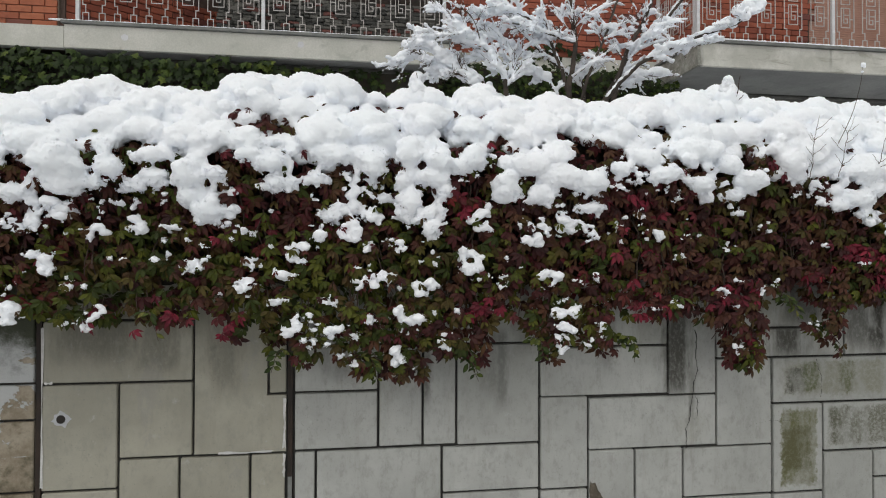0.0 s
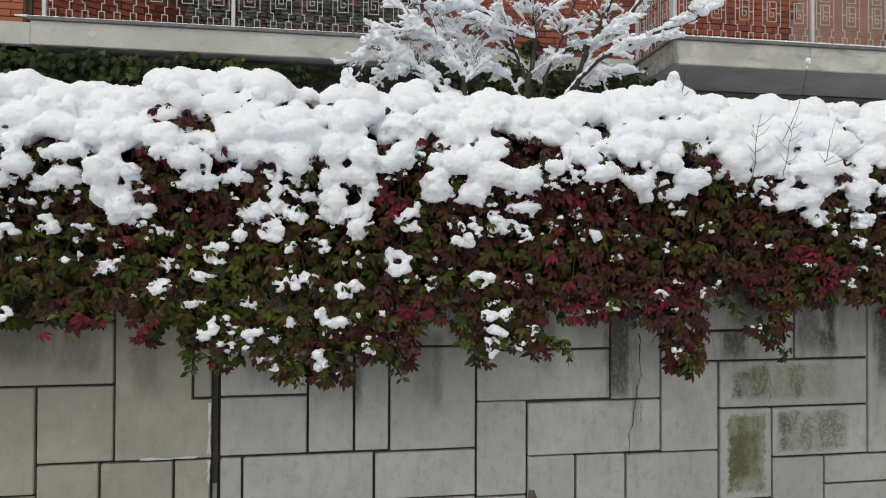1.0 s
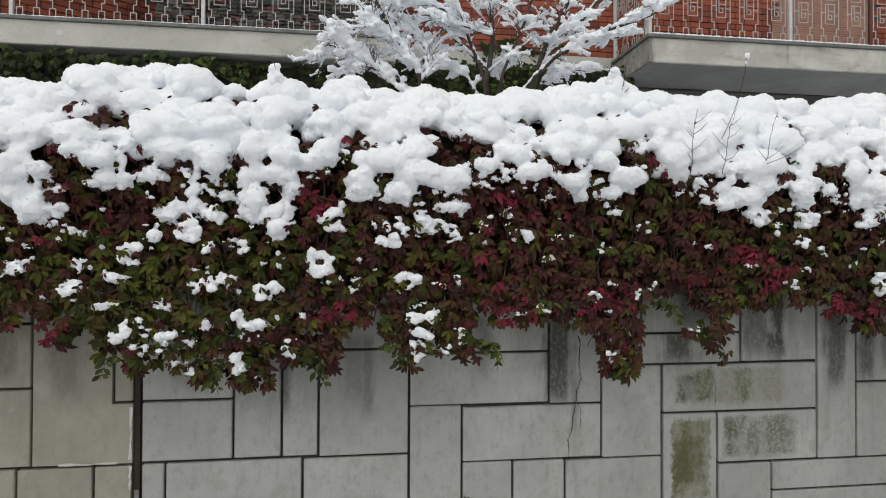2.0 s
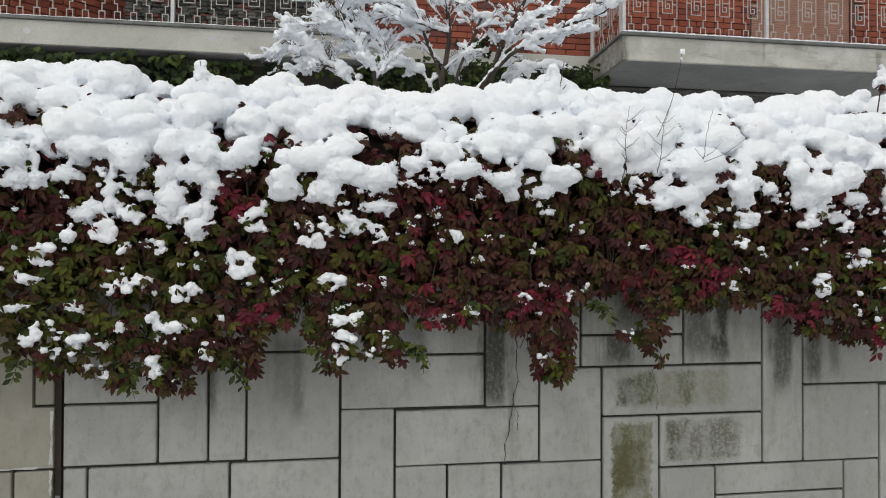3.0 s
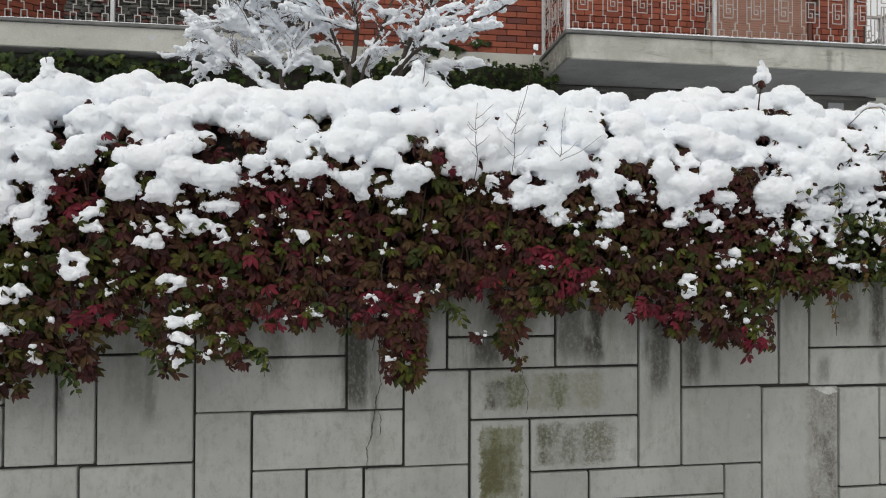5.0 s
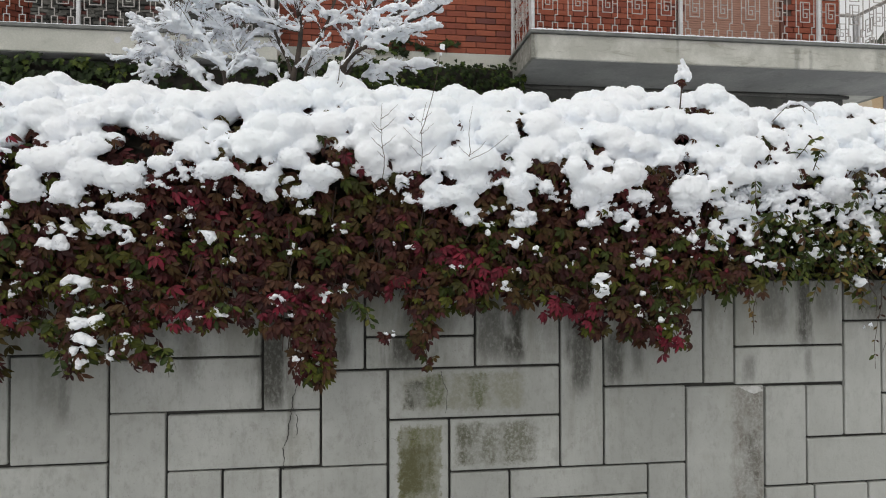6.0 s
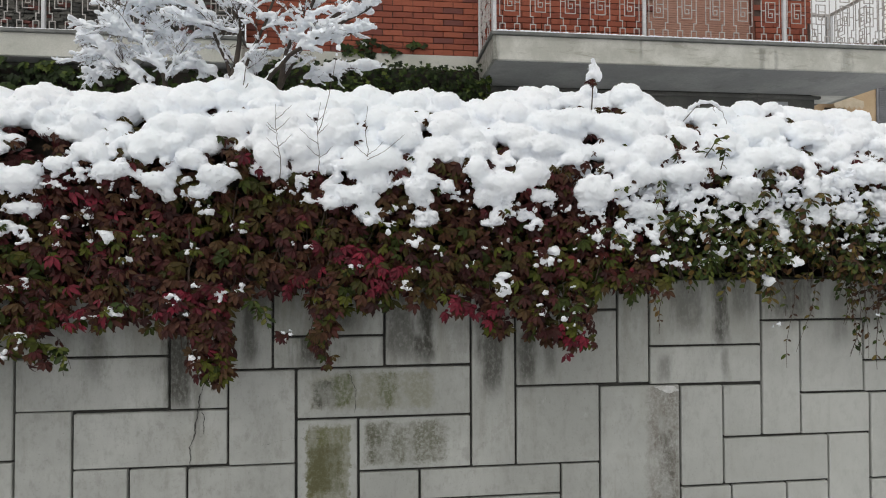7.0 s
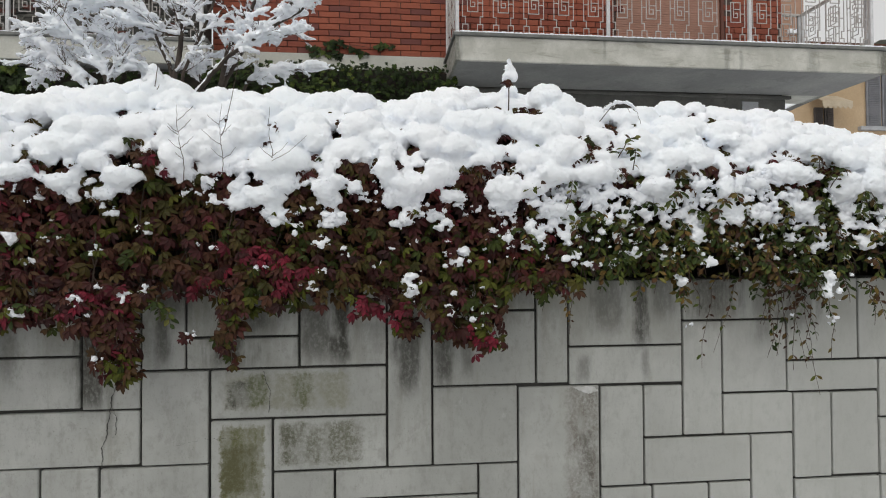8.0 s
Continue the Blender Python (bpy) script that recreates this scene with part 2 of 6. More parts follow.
def slab_material():
    k = Mat("slab_grey", 0.9)
    col = k.mix(k.ramp(k.noise(2.6, 6, 0.65), 0.35, 0.65), (0.45, 0.445, 0.39), (0.62, 0.61, 0.55))
    col = k.mix(k.ramp(k.noise(4.5, 6, 0.7, (0.5, 1, 2.2), distort=0.6), 0.52, 0.66, 0, 0.6), col, (0.29, 0.28, 0.225))
    col = k.mix(streak_mask(k, [(6.44, 0.06, 3.7, 4.2, 0.75), (11.52, 0.10, 3.7, 4.2, 0.8), (9.55, 0.05, 3.75, 4.05, 0.45), (9.72, 0.035, 3.75, 4.05, 0.4), (8.1, 0.03, 3.9, 4.2, 0.4), (10.6, 0.12, 3.8, 4.1, 0.35)]), col, (0.10, 0.10, 0.08))
    fine = k.noise(50, 5, 0.65)
    col = k.mix(k.ramp(fine, 0.45, 0.75, 0, 0.2), col, (0.22, 0.22, 0.19))
    return k.out(col, fine, 0.3, 0.005)


slab_grey = slab_material()
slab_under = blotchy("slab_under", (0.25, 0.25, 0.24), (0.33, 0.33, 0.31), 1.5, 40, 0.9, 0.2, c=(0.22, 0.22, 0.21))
slate = blotchy("slate", (0.14, 0.145, 0.135), (0.21, 0.215, 0.20), 6, 70, 0.7, 0.3)
rail_paint = blotchy("rail_paint", (0.44, 0.41, 0.38), (0.54, 0.51, 0.48), 9, 90, 0.5, 0.15, c=(0.33, 0.28, 0.25))
post_paint = blotchy("post_paint", (0.58, 0.58, 0.58), (0.68, 0.68, 0.68), 9, 90, 0.45, 0.1)
shutter_tan = blotchy("shutter_tan", (0.36, 0.19, 0.135), (0.42, 0.23, 0.165), 4, 80, 0.6, 0.15)
frame_brown = blotchy("frame_brown", (0.12, 0.045, 0.03), (0.16, 0.06, 0.04), 6, 60, 0.6)
dark_render = blotchy("dark_render", (0.10, 0.10, 0.09), (0.16, 0.155, 0.14), 2.5, 50, 0.9, 0.3, c=(0.06, 0.06, 0.055))
pale_plate = blotchy("pale_plate", (0.36, 0.37, 0.38), (0.44, 0.45, 0.46), 6, 60, 0.6)
yellow_render = blotchy("yellow_render", (0.48, 0.35, 0.21), (0.55, 0.41, 0.26), 0.8, 20, 0.9)
pink_render = blotchy("pink_render", (0.42, 0.25, 0.17), (0.48, 0.30, 0.21), 0.8, 20, 0.9)
shutter_grey = blotchy("shutter_grey", (0.20, 0.20, 0.21), (0.26, 0.26, 0.27), 2, 30, 0.7)
shutter_dark = blotchy("shutter_dark", (0.06, 0.05, 0.045), (0.09, 0.075, 0.065), 2, 30, 0.7)
awning_cloth = blotchy("awning_cloth", (0.46, 0.38, 0.27), (0.54, 0.46, 0.34), 3, 60, 0.9)
gutter_metal = blotchy("gutter_metal", (0.10, 0.10, 0.10), (0.15, 0.15, 0.15), 5, 50, 0.5, 0.1, 0.6)
slush = blotchy("slush", (0.52, 0.53, 0.55), (0.74, 0.75, 0.77), 0.9, 60, 0.7, 0.5, c=(0.30, 0.30, 0.31))
hill_dark = blotchy("hill_dark", (0.03, 0.04, 0.025), (0.06, 0.06, 0.045), 0.2, 3, 0.95)


def stone_material():
    k = Mat("rubble", 0.9)
    r = k.rnd()
    col = k.mix(k.ramp(r, 0.1, 0.7), (0.045, 0.045, 0.040), (0.14, 0.135, 0.118))
    col = k.mix(k.ramp(r, 0.84, 0.88), col, (0.15, 0.055, 0.045))
    fine = k.noise(60, 5, 0.7)
    col = k.mix(k.ramp(fine, 0.45, 0.7, 0, 0.6), col, (0.05, 0.05, 0.045))
    return k.out(col, fine, 0.7, 0.01)


rubble = stone_material()


# ---------------------------------------------------------------- mesh helpers
def part(name, bm, material, parent=None, label="", smooth=False):
    """Link a bmesh as one mesh object, under parent where one is given."""
    me = bpy.data.meshes.new(name)
    bm.to_mesh(me)
    bm.free()
    me.materials.append(material)
    if smooth:
        me.polygons.foreach_set("use_smooth", [True] * len(me.polygons))
    ob = new(name, me)
    ob.parent = parent
    if label:
        tagged(ob, label)
    return ob


def box(bm, x0, x1, y0, y1, z0, z1, bevel=0.0, segments=1):
    made = bmesh.ops.create_cube(bm, size=1.0, matrix=Matrix.LocRotScale(((x0 + x1) / 2, (y0 + y1) / 2, (z0 + z1) / 2), None, (x1 - x0, y1 - y0, z1 - z0)))
    if bevel:
        edges = list({e for v in made["verts"] for e in v.link_edges})
        bmesh.ops.bevel(bm, geom=edges, offset=bevel, segments=segments, affect="EDGES", profile=0.6)
    return bm


def boxed(name, material, parent, *dims, bevel=0.0, label="", segments=1):
    return part(name, box(bmesh.new(), *dims, bevel=bevel, segments=segments), material, parent, label)


def tube(bm, pts, r0, r1=None, sides=5):
    """A tapered round bar along points."""
    r1 = r0 if r1 is None else r1
    pts = [Vector(p) for p in pts]
    rings, side = [], None
    for i, p in enumerate(pts):
        d = (pts[min(i + 1, len(pts) - 1)] - pts[max(i - 1, 0)]).normalized()
        if side is None:
            side = d.cross(Vector((0.31, 0.87, 0.38))).normalized()
        side = (side - d * side.dot(d)).normalized()
        up = d.cross(side)
        r = r0 + (r1 - r0) * i / max(1, len(pts) - 1)
        rings.append([bm.verts.new(p + r * (math.cos(a) * side + math.sin(a) * up)) for a in (2 * math.pi * j / sides for j in range(sides))])
    for a, b in zip(rings, rings[1:]):
        for j in range(sides):
            bm.faces.new((a[j], a[(j + 1) % sides], b[(j + 1) % sides], b[j]))
    bm.faces.new(rings[0][::-1])
    bm.faces.new(rings[-1])
    return bm


def bar(bm, pts, w):
    """A square-section bar along a polyline in an upright plane along x."""
    for a, b in zip(pts, pts[1:]):
        (xa, ya, za), (xb, yb, zb) = a, b
        box(bm, min(xa, xb) - w, max(xa, xb) + w, min(ya, yb) - w, max(ya, yb) + w, min(za, zb) - w, max(za, zb) + w)
    return bm


def joined(name, verts, faces, material, parent=None, smooth=True):
    me = bpy.data.meshes.new(name)
    me.from_pydata(verts, [], faces)
    me.materials.append(material)
    if smooth:
        me.polygons.foreach_set("use_smooth", [True] * len(me.polygons))
    ob = new(name, me)
    ob.parent = parent
    return ob


def empty(name, x, y, z):
    ob = new(name)
    ob.location = (x, y, z)
    bpy.context.view_layer.update()
    return ob


def thing(name, label, category, group="", kind=""):
    """An Empty at the world's origin that carries a thing's parts."""
    return tagged(new(name), label, category, group, kind)


def curve_of(rows):
    """Piecewise linear function through (x, value) rows."""
    xs, vs = [r[0] for r in rows], [r[1] for r in rows]
    return lambda x: float(np.interp(x, xs, vs))


rng = random.Random(7)

# ---------------------------------------------------------------- ground
WALL = 2.835          # face of the retaining wall
X0, X1 = -3.0, 13.0   # stretch of wall that is built
ground = part("ground", box(bmesh.new(), -600, 600, -600, 600, -0.6, 0.0), slush)
tagged(ground, "street covered with trodden snow, reaching into the distance", "ground", kind="structure")
pavement = part("pavement", box(bmesh.new(), -30, 40, 1.6, WALL + 0.04, -0.1, 0.12, 0.015), slush)
tagged(pavement, "snow-covered pavement at the foot of the wall", "pavement", kind="structure")
garden = part("garden_ground", box(bmesh.new(), -30, 60, 3.1, 60, 0.0, 1.42), snow_white)
tagged(garden, "snow-covered garden terrace behind the wall", "ground", kind="structure")

# ---------------------------------------------------------------- retaining wall
wall = part("wall_retaining", box(bmesh.new(), X0, X1, WALL + 0.022, 3.12, 0.0, 1.57), joint_dark)
tagged(wall, "grey concrete retaining wall with recessed ashlar joints", "wall", kind="structure")
GAP = 0.0059


def block(x0, x1, z0, z1, material, gap=GAP):
    out = rng.uniform(-0.0015, 0.0015)
    bm = box(bmesh.new(), x0 + gap, x1 - gap, WALL + out, WALL + 0.03, z0 + gap, z1 - gap, 0.004)
    for v in bm.verts:
        if v.co.y < WALL + 0.01:
            v.co += 0.0016 * noise.noise_vector(v.co * 17.0)
    return part("block", bm, material, wall)


# bay with the weep hole, between the two open joints
BAY_WARM = [(1.25, 1.89, 1.11, 1.39), (1.25, 1.57, 0.638, 1.11), (1.57, 1.89, 0.77, 1.11), (1.25, 1.89, 1.39, 1.57),
            (1.25, 1.57, 0.215, 0.638), (1.57, 1.83, 0.42, 0.77), (1.83, 2.14, 0.42, 0.768), (2.14, 2.30, 0.215, 0.768), (1.57, 2.14, 0.215, 0.42)]
BAY_MID = [(2.335, 2.725, 1.043, 1.26), (2.335, 2.725, 0.773, 1.043), (2.725, 2.937, 0.773, 1.26), (2.937, 3.10, 0.772, 1.26), (3.10, 3.515, 0.765, 1.255),
           (2.335, 2.95, 1.26, 1.57), (2.95, 3.515, 1.255, 1.57), (2.335, 2.435, 0.215, 0.771), (2.435, 3.03, 0.36, 0.77), (3.03, 3.515, 0.54, 0.765),
           (2.435, 3.03, 0.215, 0.36), (3.03, 3.515, 0.215, 0.54), (3.515, 3.765, 0.53, 0.988), (3.515, 4.19, 0.982, 1.23), (4.19, 4.455, 0.974, 1.40),
           (3.765, 4.455, 0.712, 0.976), (3.515, 4.19, 1.23, 1.57), (4.19, 4.455, 1.40, 1.57), (3.515, 3.765, 0.215, 0.53), (3.765, 4.01, 0.215, 0.716)]
BAY_RIGHT = [(4.01, 4.27, 0.215, 0.712), (4.27, 4.768, 0.45, 0.706), (4.27, 4.768, 0.215, 0.45), (4.455, 4.768, 0.703, 1.155), (4.455, 4.66, 1.155, 1.57),
             (4.66, 5.19, 1.155, 1.308), (4.66, 5.19, 1.308, 1.57), (5.19, 5.615, 1.157, 1.57), (5.615, 5.84, 0.651, 1.57), (5.84, 6.275, 0.65, 1.042),
             (5.84, 6.37, 1.042, 1.417), (5.84, 6.37, 1.417, 1.57), (6.37, 6.54, 1.04, 1.57), (6.54, 7.155, 1.028, 1.226), (6.54, 7.155, 1.226, 1.57),
             (5.064, 5.36, 0.215, 0.652), (5.36, 6.07, 0.503, 0.652), (6.07, 6.275, 0.36, 0.651), (5.36, 6.07, 0.215, 0.503), (6.07, 6.275, 0.215, 0.36)]
BAY_END = [(6.705, 6.94, 0.505, 1.023), (6.94, 7.155, 0.748, 1.02), (7.155, 7.375, 0.75, 1.35), (6.94, 7.53, 0.505, 0.746), (7.53, 7.772, 0.215, 0.746),
           (7.155, 7.77, 1.35, 1.57), (7.375, 7.74, 0.965, 1.35), (7.74, 8.155, 1.128, 1.57), (7.74, 8.275, 0.960, 1.128), (7.375, 7.775, 0.746, 0.963),
           (7.775, 7.995, 0.50, 0.959), (7.995, 8.272, 0.506, 0.957), (8.155, 8.85, 1.128, 1.57), (8.275, 8.72, 0.81, 1.126), (8.275, 8.72, 0.50, 0.81),
           (7.775, 8.275, 0.215, 0.50), (6.705, 6.984, 0.215, 0.503), (6.984, 7.293, 0.215, 0.504), (7.293, 7.53, 0.215, 0.504), (8.275, 8.85, 0.215, 0.50)]
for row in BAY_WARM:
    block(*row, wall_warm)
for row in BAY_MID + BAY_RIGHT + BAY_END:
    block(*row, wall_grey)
block(4.77, 5.615, 0.912, 1.155, wall_moss)
block(4.77, 5.064, 0.447, 0.912, wall_olive)
block(4.77, 5.064, 0.215, 0.447, wall_grey)
block(5.064, 5.615, 0.653, 0.911, wall_worn)
block(6.275, 6.705, 0.215, 1.032, wall_scuff)
# tall block with a small one let into its upper corner
bm = bmesh.new()
outline = [(1.89 + GAP, 0.777), (2.30, 0.775), (2.30, 1.04 - GAP), (2.22 - GAP, 1.04 - GAP), (2.22 - GAP, 1.57), (1.89 + GAP, 1.57)]
faced = [bm.verts.new((x, WALL, z)) for x, z in outline]
backed = [bm.verts.new((x, WALL + 0.03, z)) for x, z in outline]
bm.faces.new(faced)
for i in range(6):
    bm.faces.new((faced[i], backed[i], backed[(i + 1) % 6], faced[(i + 1) % 6]))
part("block", bm, wall_warm, wall)
block(2.22, 2.305, 1.04, 1.57, wall_warm)
boxed("joint_filler", slate, wall, 2.308, 2.327, WALL + 0.001, WALL + 0.03, 0.21, 0.655, label="grey filler in the open joint")
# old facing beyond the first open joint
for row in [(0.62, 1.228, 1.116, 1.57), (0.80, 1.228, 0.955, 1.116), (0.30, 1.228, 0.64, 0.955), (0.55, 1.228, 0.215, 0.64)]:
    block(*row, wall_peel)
# plain courses that go on to both sides and along the foot
for a, b in ((X0, 0.62), (8.85, X1)):
    z = 0.215
    while z < 1.45:
        h = min(rng.choice((0.2, 0.26, 0.3)), 1.57 - z)
        h = 1.57 - z if 1.57 - z - h < 0.12 else h
        x = a
        while x < b - 0.01:
            w = rng.uniform(0.3, 0.75)
            w = b - x if b - x - w < 0.2 else w
            if not (a < 0 and x + w > 0.29 and z < 0.96):
                block(x, x + w, z, z + h, wall_warm if a < 0 else wall_grey)
            x += w
        z += h
x = X0
while x < X1:
    w = rng.uniform(0.5, 0.9)
    block(x, min(x + w, X1), 0.005, 0.215, wall_grey)
    x += w
for gx in (1.2385, 2.3175):
    boxed("open_joint", hollow_black, wall, gx - 0.011, gx + 0.011, WALL + 0.006, WALL + 0.05, 0.21, 1.57)
# weep hole with a pale burst rim
bm = bmesh.new()
# Flat black disc on the face: the shaded depth of the hole is painted.
bmesh.ops.create_circle(bm, cap_ends=True, segments=18, radius=0.019, matrix=pose(1.335, WALL - 0.0045, 0.957, 90))
part("weep_hole", bm, hollow_black, wall, "dark round drain hole in the wall")
bm = bmesh.new()
rim = []
for i in range(26):
    a = 2 * math.pi * i / 26
    r = 0.034 + 0.012 * noise.noise((math.cos(a) * 2, math.sin(a) * 2, 3.1)) + (0.012 if i % 7 == 0 else 0)
    rim.append((bm.verts.new((1.335 + 0.018 * math.cos(a), WALL - 0.004, 0.957 + 0.018 * math.sin(a))),
                bm.verts.new((1.335 + r * 1.15 * math.cos(a), WALL - 0.0005, 0.957 + r * math.sin(a)))))
for a, b in zip(rim, rim[1:] + rim[:1]):
    bm.faces.new((a[0], a[1], b[1], b[0]))
part("hole_rim", bm, pale_plate, wall, "pale chipped mortar ring")


def crack(pts, w):
    """A fine broken line in the facing."""
    bm, old = bmesh.new(), None
    fine = []
    for (xa, za), (xb, zb) in zip(pts, pts[1:]):
        for i in range(9):
            f = i / 9
            fine.append((xa + (xb - xa) * f + 0.016 * noise.noise((xa * 7, (za + (zb - za) * f) * 16, 0.5)) + rng.uniform(-0.0035, 0.0035), za + (zb - za) * f + rng.uniform(-0.004, 0.004)))
    for x, z in fine:
        q = w * rng.uniform(0.4, 1.3)
        pair = (bm.verts.new((x - q, WALL - 0.0035, z - q * 0.3)), bm.verts.new((x + q, WALL - 0.0035, z + q * 0.3)))
        if old:
            bm.faces.new((old[0], old[1], pair[1], pair[0]))
        old = pair
    return part("crack", bm, joint_dark, wall)


crack([(4.335, 1.30), (4.345, 1.12), (4.325, 1.0), (4.30, 0.88), (4.285, 0.76), (4.28, 0.72), (4.285, 0.70)], 0.0026)
crack([(4.325, 1.0), (4.345, 0.93), (4.33, 0.85)], 0.0014)
crack([(4.62, 0.80), (4.74, 0.825), (4.93, 0.82)], 0.0014)
crack([(5.03, 1.14), (5.05, 1.05), (5.04, 0.93)], 0.0014)


def scab(name, material, label, outline, y):
    """A shallow patch with a broken outline on the facing."""
    bm = bmesh.new()
    fine = []
    for (xa, za), (xb, zb) in zip(outline, outline[1:] + outline[:1]):
        for i in range(6):
            f = i / 6
            fine.append((xa + (xb - xa) * f + rng.uniform(-0.004, 0.004), za + (zb - za) * f + rng.uniform(-0.004, 0.004)))
    rim = [bm.verts.new((x, y, z)) for x, z in fine]
    mx, mz = sum(x for x, z in fine) / len(fine), sum(z for x, z in fine) / len(fine)
    mid = bm.verts.new((mx, y - 0.0015, mz))
    for a, b in zip(rim, rim[1:] + rim[:1]):
        bm.faces.new((a, b, mid))
    return part(name, bm, material, wall, label)


chip_brown = blotchy("chip_brown", (0.085, 0.072, 0.052), (0.16, 0.135, 0.10), 26, 90, 0.95, 0.6)
lime_pale = blotchy("lime_pale", (0.50, 0.50, 0.47), (0.62, 0.62, 0.60), 18, 90, 0.9, 0.5)
scab("chip", chip_brown, "brown chipped corner of a block", [(3.772, 0.56), (3.80, 0.55), (3.835, 0.48), (3.87, 0.42), (3.772, 0.40)], WALL - 0.004)
scab("chip", lime_pale, "pale broken edge of a block", [(6.56, 1.022), (6.66, 1.026), (6.695, 1.00), (6.64, 0.985), (6.60, 1.0)], WALL - 0.004)
for x0, x1, z0, z1 in ((2.286, 2.299, 0.79, 1.02), (2.284, 2.298, 0.66, 0.765), (1.252, 1.262, 0.66, 1.36), (1.262, 1.30, 1.112, 1.122), (2.0, 2.24, 0.775, 0.782)):
    scab("lime_crust", lime_pale, "", [(x0, z0), (x1, z0), (x1 - 0.003, (z0 + z1) / 2), (x1, z1), (x0 + 0.002, z1), (x0 + 0.005, (z0 + z1) / 2)], WALL - 0.0035)

# ---------------------------------------------------------------- house behind the garden
house = thing("house", "red brick house with pale bands, rubble pier and ivy foot", "house")
BRICK_L, COURSE = 0.25, 0.0755
HR, HL = 7.22, 6.85    # faces of the two brick walls


def brick_mesh(length):
    bm = box(bmesh.new(), 0, length - 0.009, -0.008, 0.06, 0, COURSE - 0.009, 0.0035)
    me = bpy.data.meshes.new("brick")
    bm.to_mesh(me)
    bm.free()
    return me


def brick_wall(parent, x, y, turn, length, z0, courses, material, gaps=(), odd=0):
    """Courses of single bricks from (x, y) along a bearing; gaps: stretches left free."""
    full, half = brick_mesh(BRICK_L), brick_mesh(BRICK_L / 2)
    for me in (full, half):
        me.materials.append(material)
    m = pose(x, y, 0, 0, 0, turn)
    for c in range(courses):
        s = 0.0
        first = (c + odd) % 2
        while s < length - 0.05:
            w = BRICK_L / 2 if (s == 0.0 and first) or s + BRICK_L > length else BRICK_L
            if not any(a - 0.02 < s + w / 2 < b + 0.02 for a, b in gaps):
                ob = new("brick", full if w == BRICK_L else half)
                ob.parent = parent
                ob.matrix_basis = m @ pose(s, rng.uniform(-0.003, 0.002), z0 + c * COURSE + rng.uniform(-0.0015, 0.0015), 0, 0, rng.uniform(-0.4, 0.4))
            s += w
    return m


def brick_rest(parent, x, y, turn, length, z0, courses, material, gaps=()):
    """The upper courses in one mesh."""
    verts, faces = [], []
    m = pose(x, y, 0, 0, 0, turn)
    for c in range(courses):
        s = -(c % 2) * BRICK_L / 2
        while s < length:
            a, b = max(s, 0), min(s + BRICK_L - 0.009, length)
            if b - a > 0.04 and not any(p - 0.02 < (a + b) / 2 < q + 0.02 for p, q in gaps):
                n = len(verts)
                z = z0 + c * COURSE
                verts += [m @ Vector(p) for p in ((a, -0.006, z), (b, -0.006, z), (b, -0.006, z + COURSE - 0.009), (a, -0.006, z + COURSE - 0.009),
                                                  (a, 0.05, z), (b, 0.05, z), (b, 0.05, z + COURSE - 0.009), (a, 0.05, z + COURSE - 0.009))]
                faces += [(n, n + 1, n + 2, n + 3), (n, n + 4, n + 5, n + 1), (n + 3, n + 2, n + 6, n + 7), (n, n + 3, n + 7, n + 4), (n + 1, n + 5, n + 6, n + 2)]
            s += BRICK_L
    return tagged(joined("upper_bricks", verts, faces, material, parent, False), kind="stuff")


DOOR = (8.645 - 3.62, 10.135 - 3.62)
right_wall = part("wall", box(box(box(bmesh.new(), 3.62, 8.645, HR + 0.012, 13, 4.0, 7.2), 10.135, 10.935, HR + 0.012, 13, 4.0, 7.2), 8.645, 10.135, HR + 0.012, 13, 6.35, 7.2), mortar, house, "red brick wall with dark joints")
brick_wall(right_wall, 3.62, HR, 0, DOOR[0], 4.197, 8, brick_red)
brick_wall(right_wall, 10.145, HR, 0, 0.79, 4.197, 8, brick_red, odd=1)
brick_rest(right_wall, 3.62, HR, 0, 10.935 - 3.62, 4.197 + 8 * COURSE, 20, brick_red, [DOOR])
brick_rest(right_wall, 3.62, HR, 0, 10.935 - 3.62, 4.197 + 28 * COURSE, 11, brick_red)
left_wall = part("wall", box(bmesh.new(), -8, -0.565, HL + 0.012, 13, 4.0, 7.2), mortar_pale, house, "orange brick wall with pale joints")
brick_wall(left_wall, -3.565, HL, 0, 3.0, 4.115, 6, brick_orange)
brick_rest(left_wall, -3.565, HL, 0, 3.0, 4.115 + 6 * COURSE, 34, brick_orange)
slant = part("slanted_wall", bmesh.new(), mortar, house, "red brick wall of the recess, set at a slant")
bm = box(bmesh.new(), 0, 3.4, 0.012, 0.25, 4.0, 7.2)
bm.transform(pose(-0.54, 6.93, 0, 0, 0, 34))
bm.to_mesh(slant.data)
bm.free()
brick_wall(slant, -0.54, 6.93, 34, 3.2, 4.18, 8, brick_red)
boxed("reveal", mortar, house, -0.60, -0.52, 6.90, 7.6, 4.0, 7.2)
# rubble pier between the recess and the brick wall
# The black core paints the shadow between the stones.
pier = boxed("rubble_pier", hollow_black, house, 1.07, 3.60, 6.905, 7.23, 4.0, 7.2, label="dark rubble stone wall with odd bricks in it")


def stone_mesh(seed):
    r = random.Random(seed)
    bm = box(bmesh.new(), -0.5, 0.5, -0.5, 0.5, -0.5, 0.5, 0.16, 1)
    for v in bm.verts:
        v.co += Vector((r.uniform(-0.09, 0.09), r.uniform(-0.1, 0.1), r.uniform(-0.09, 0.09)))
    me = bpy.data.meshes.new("stone")
    bm.to_mesh(me)
    bm.free()
    me.materials.append(rubble)
    return me


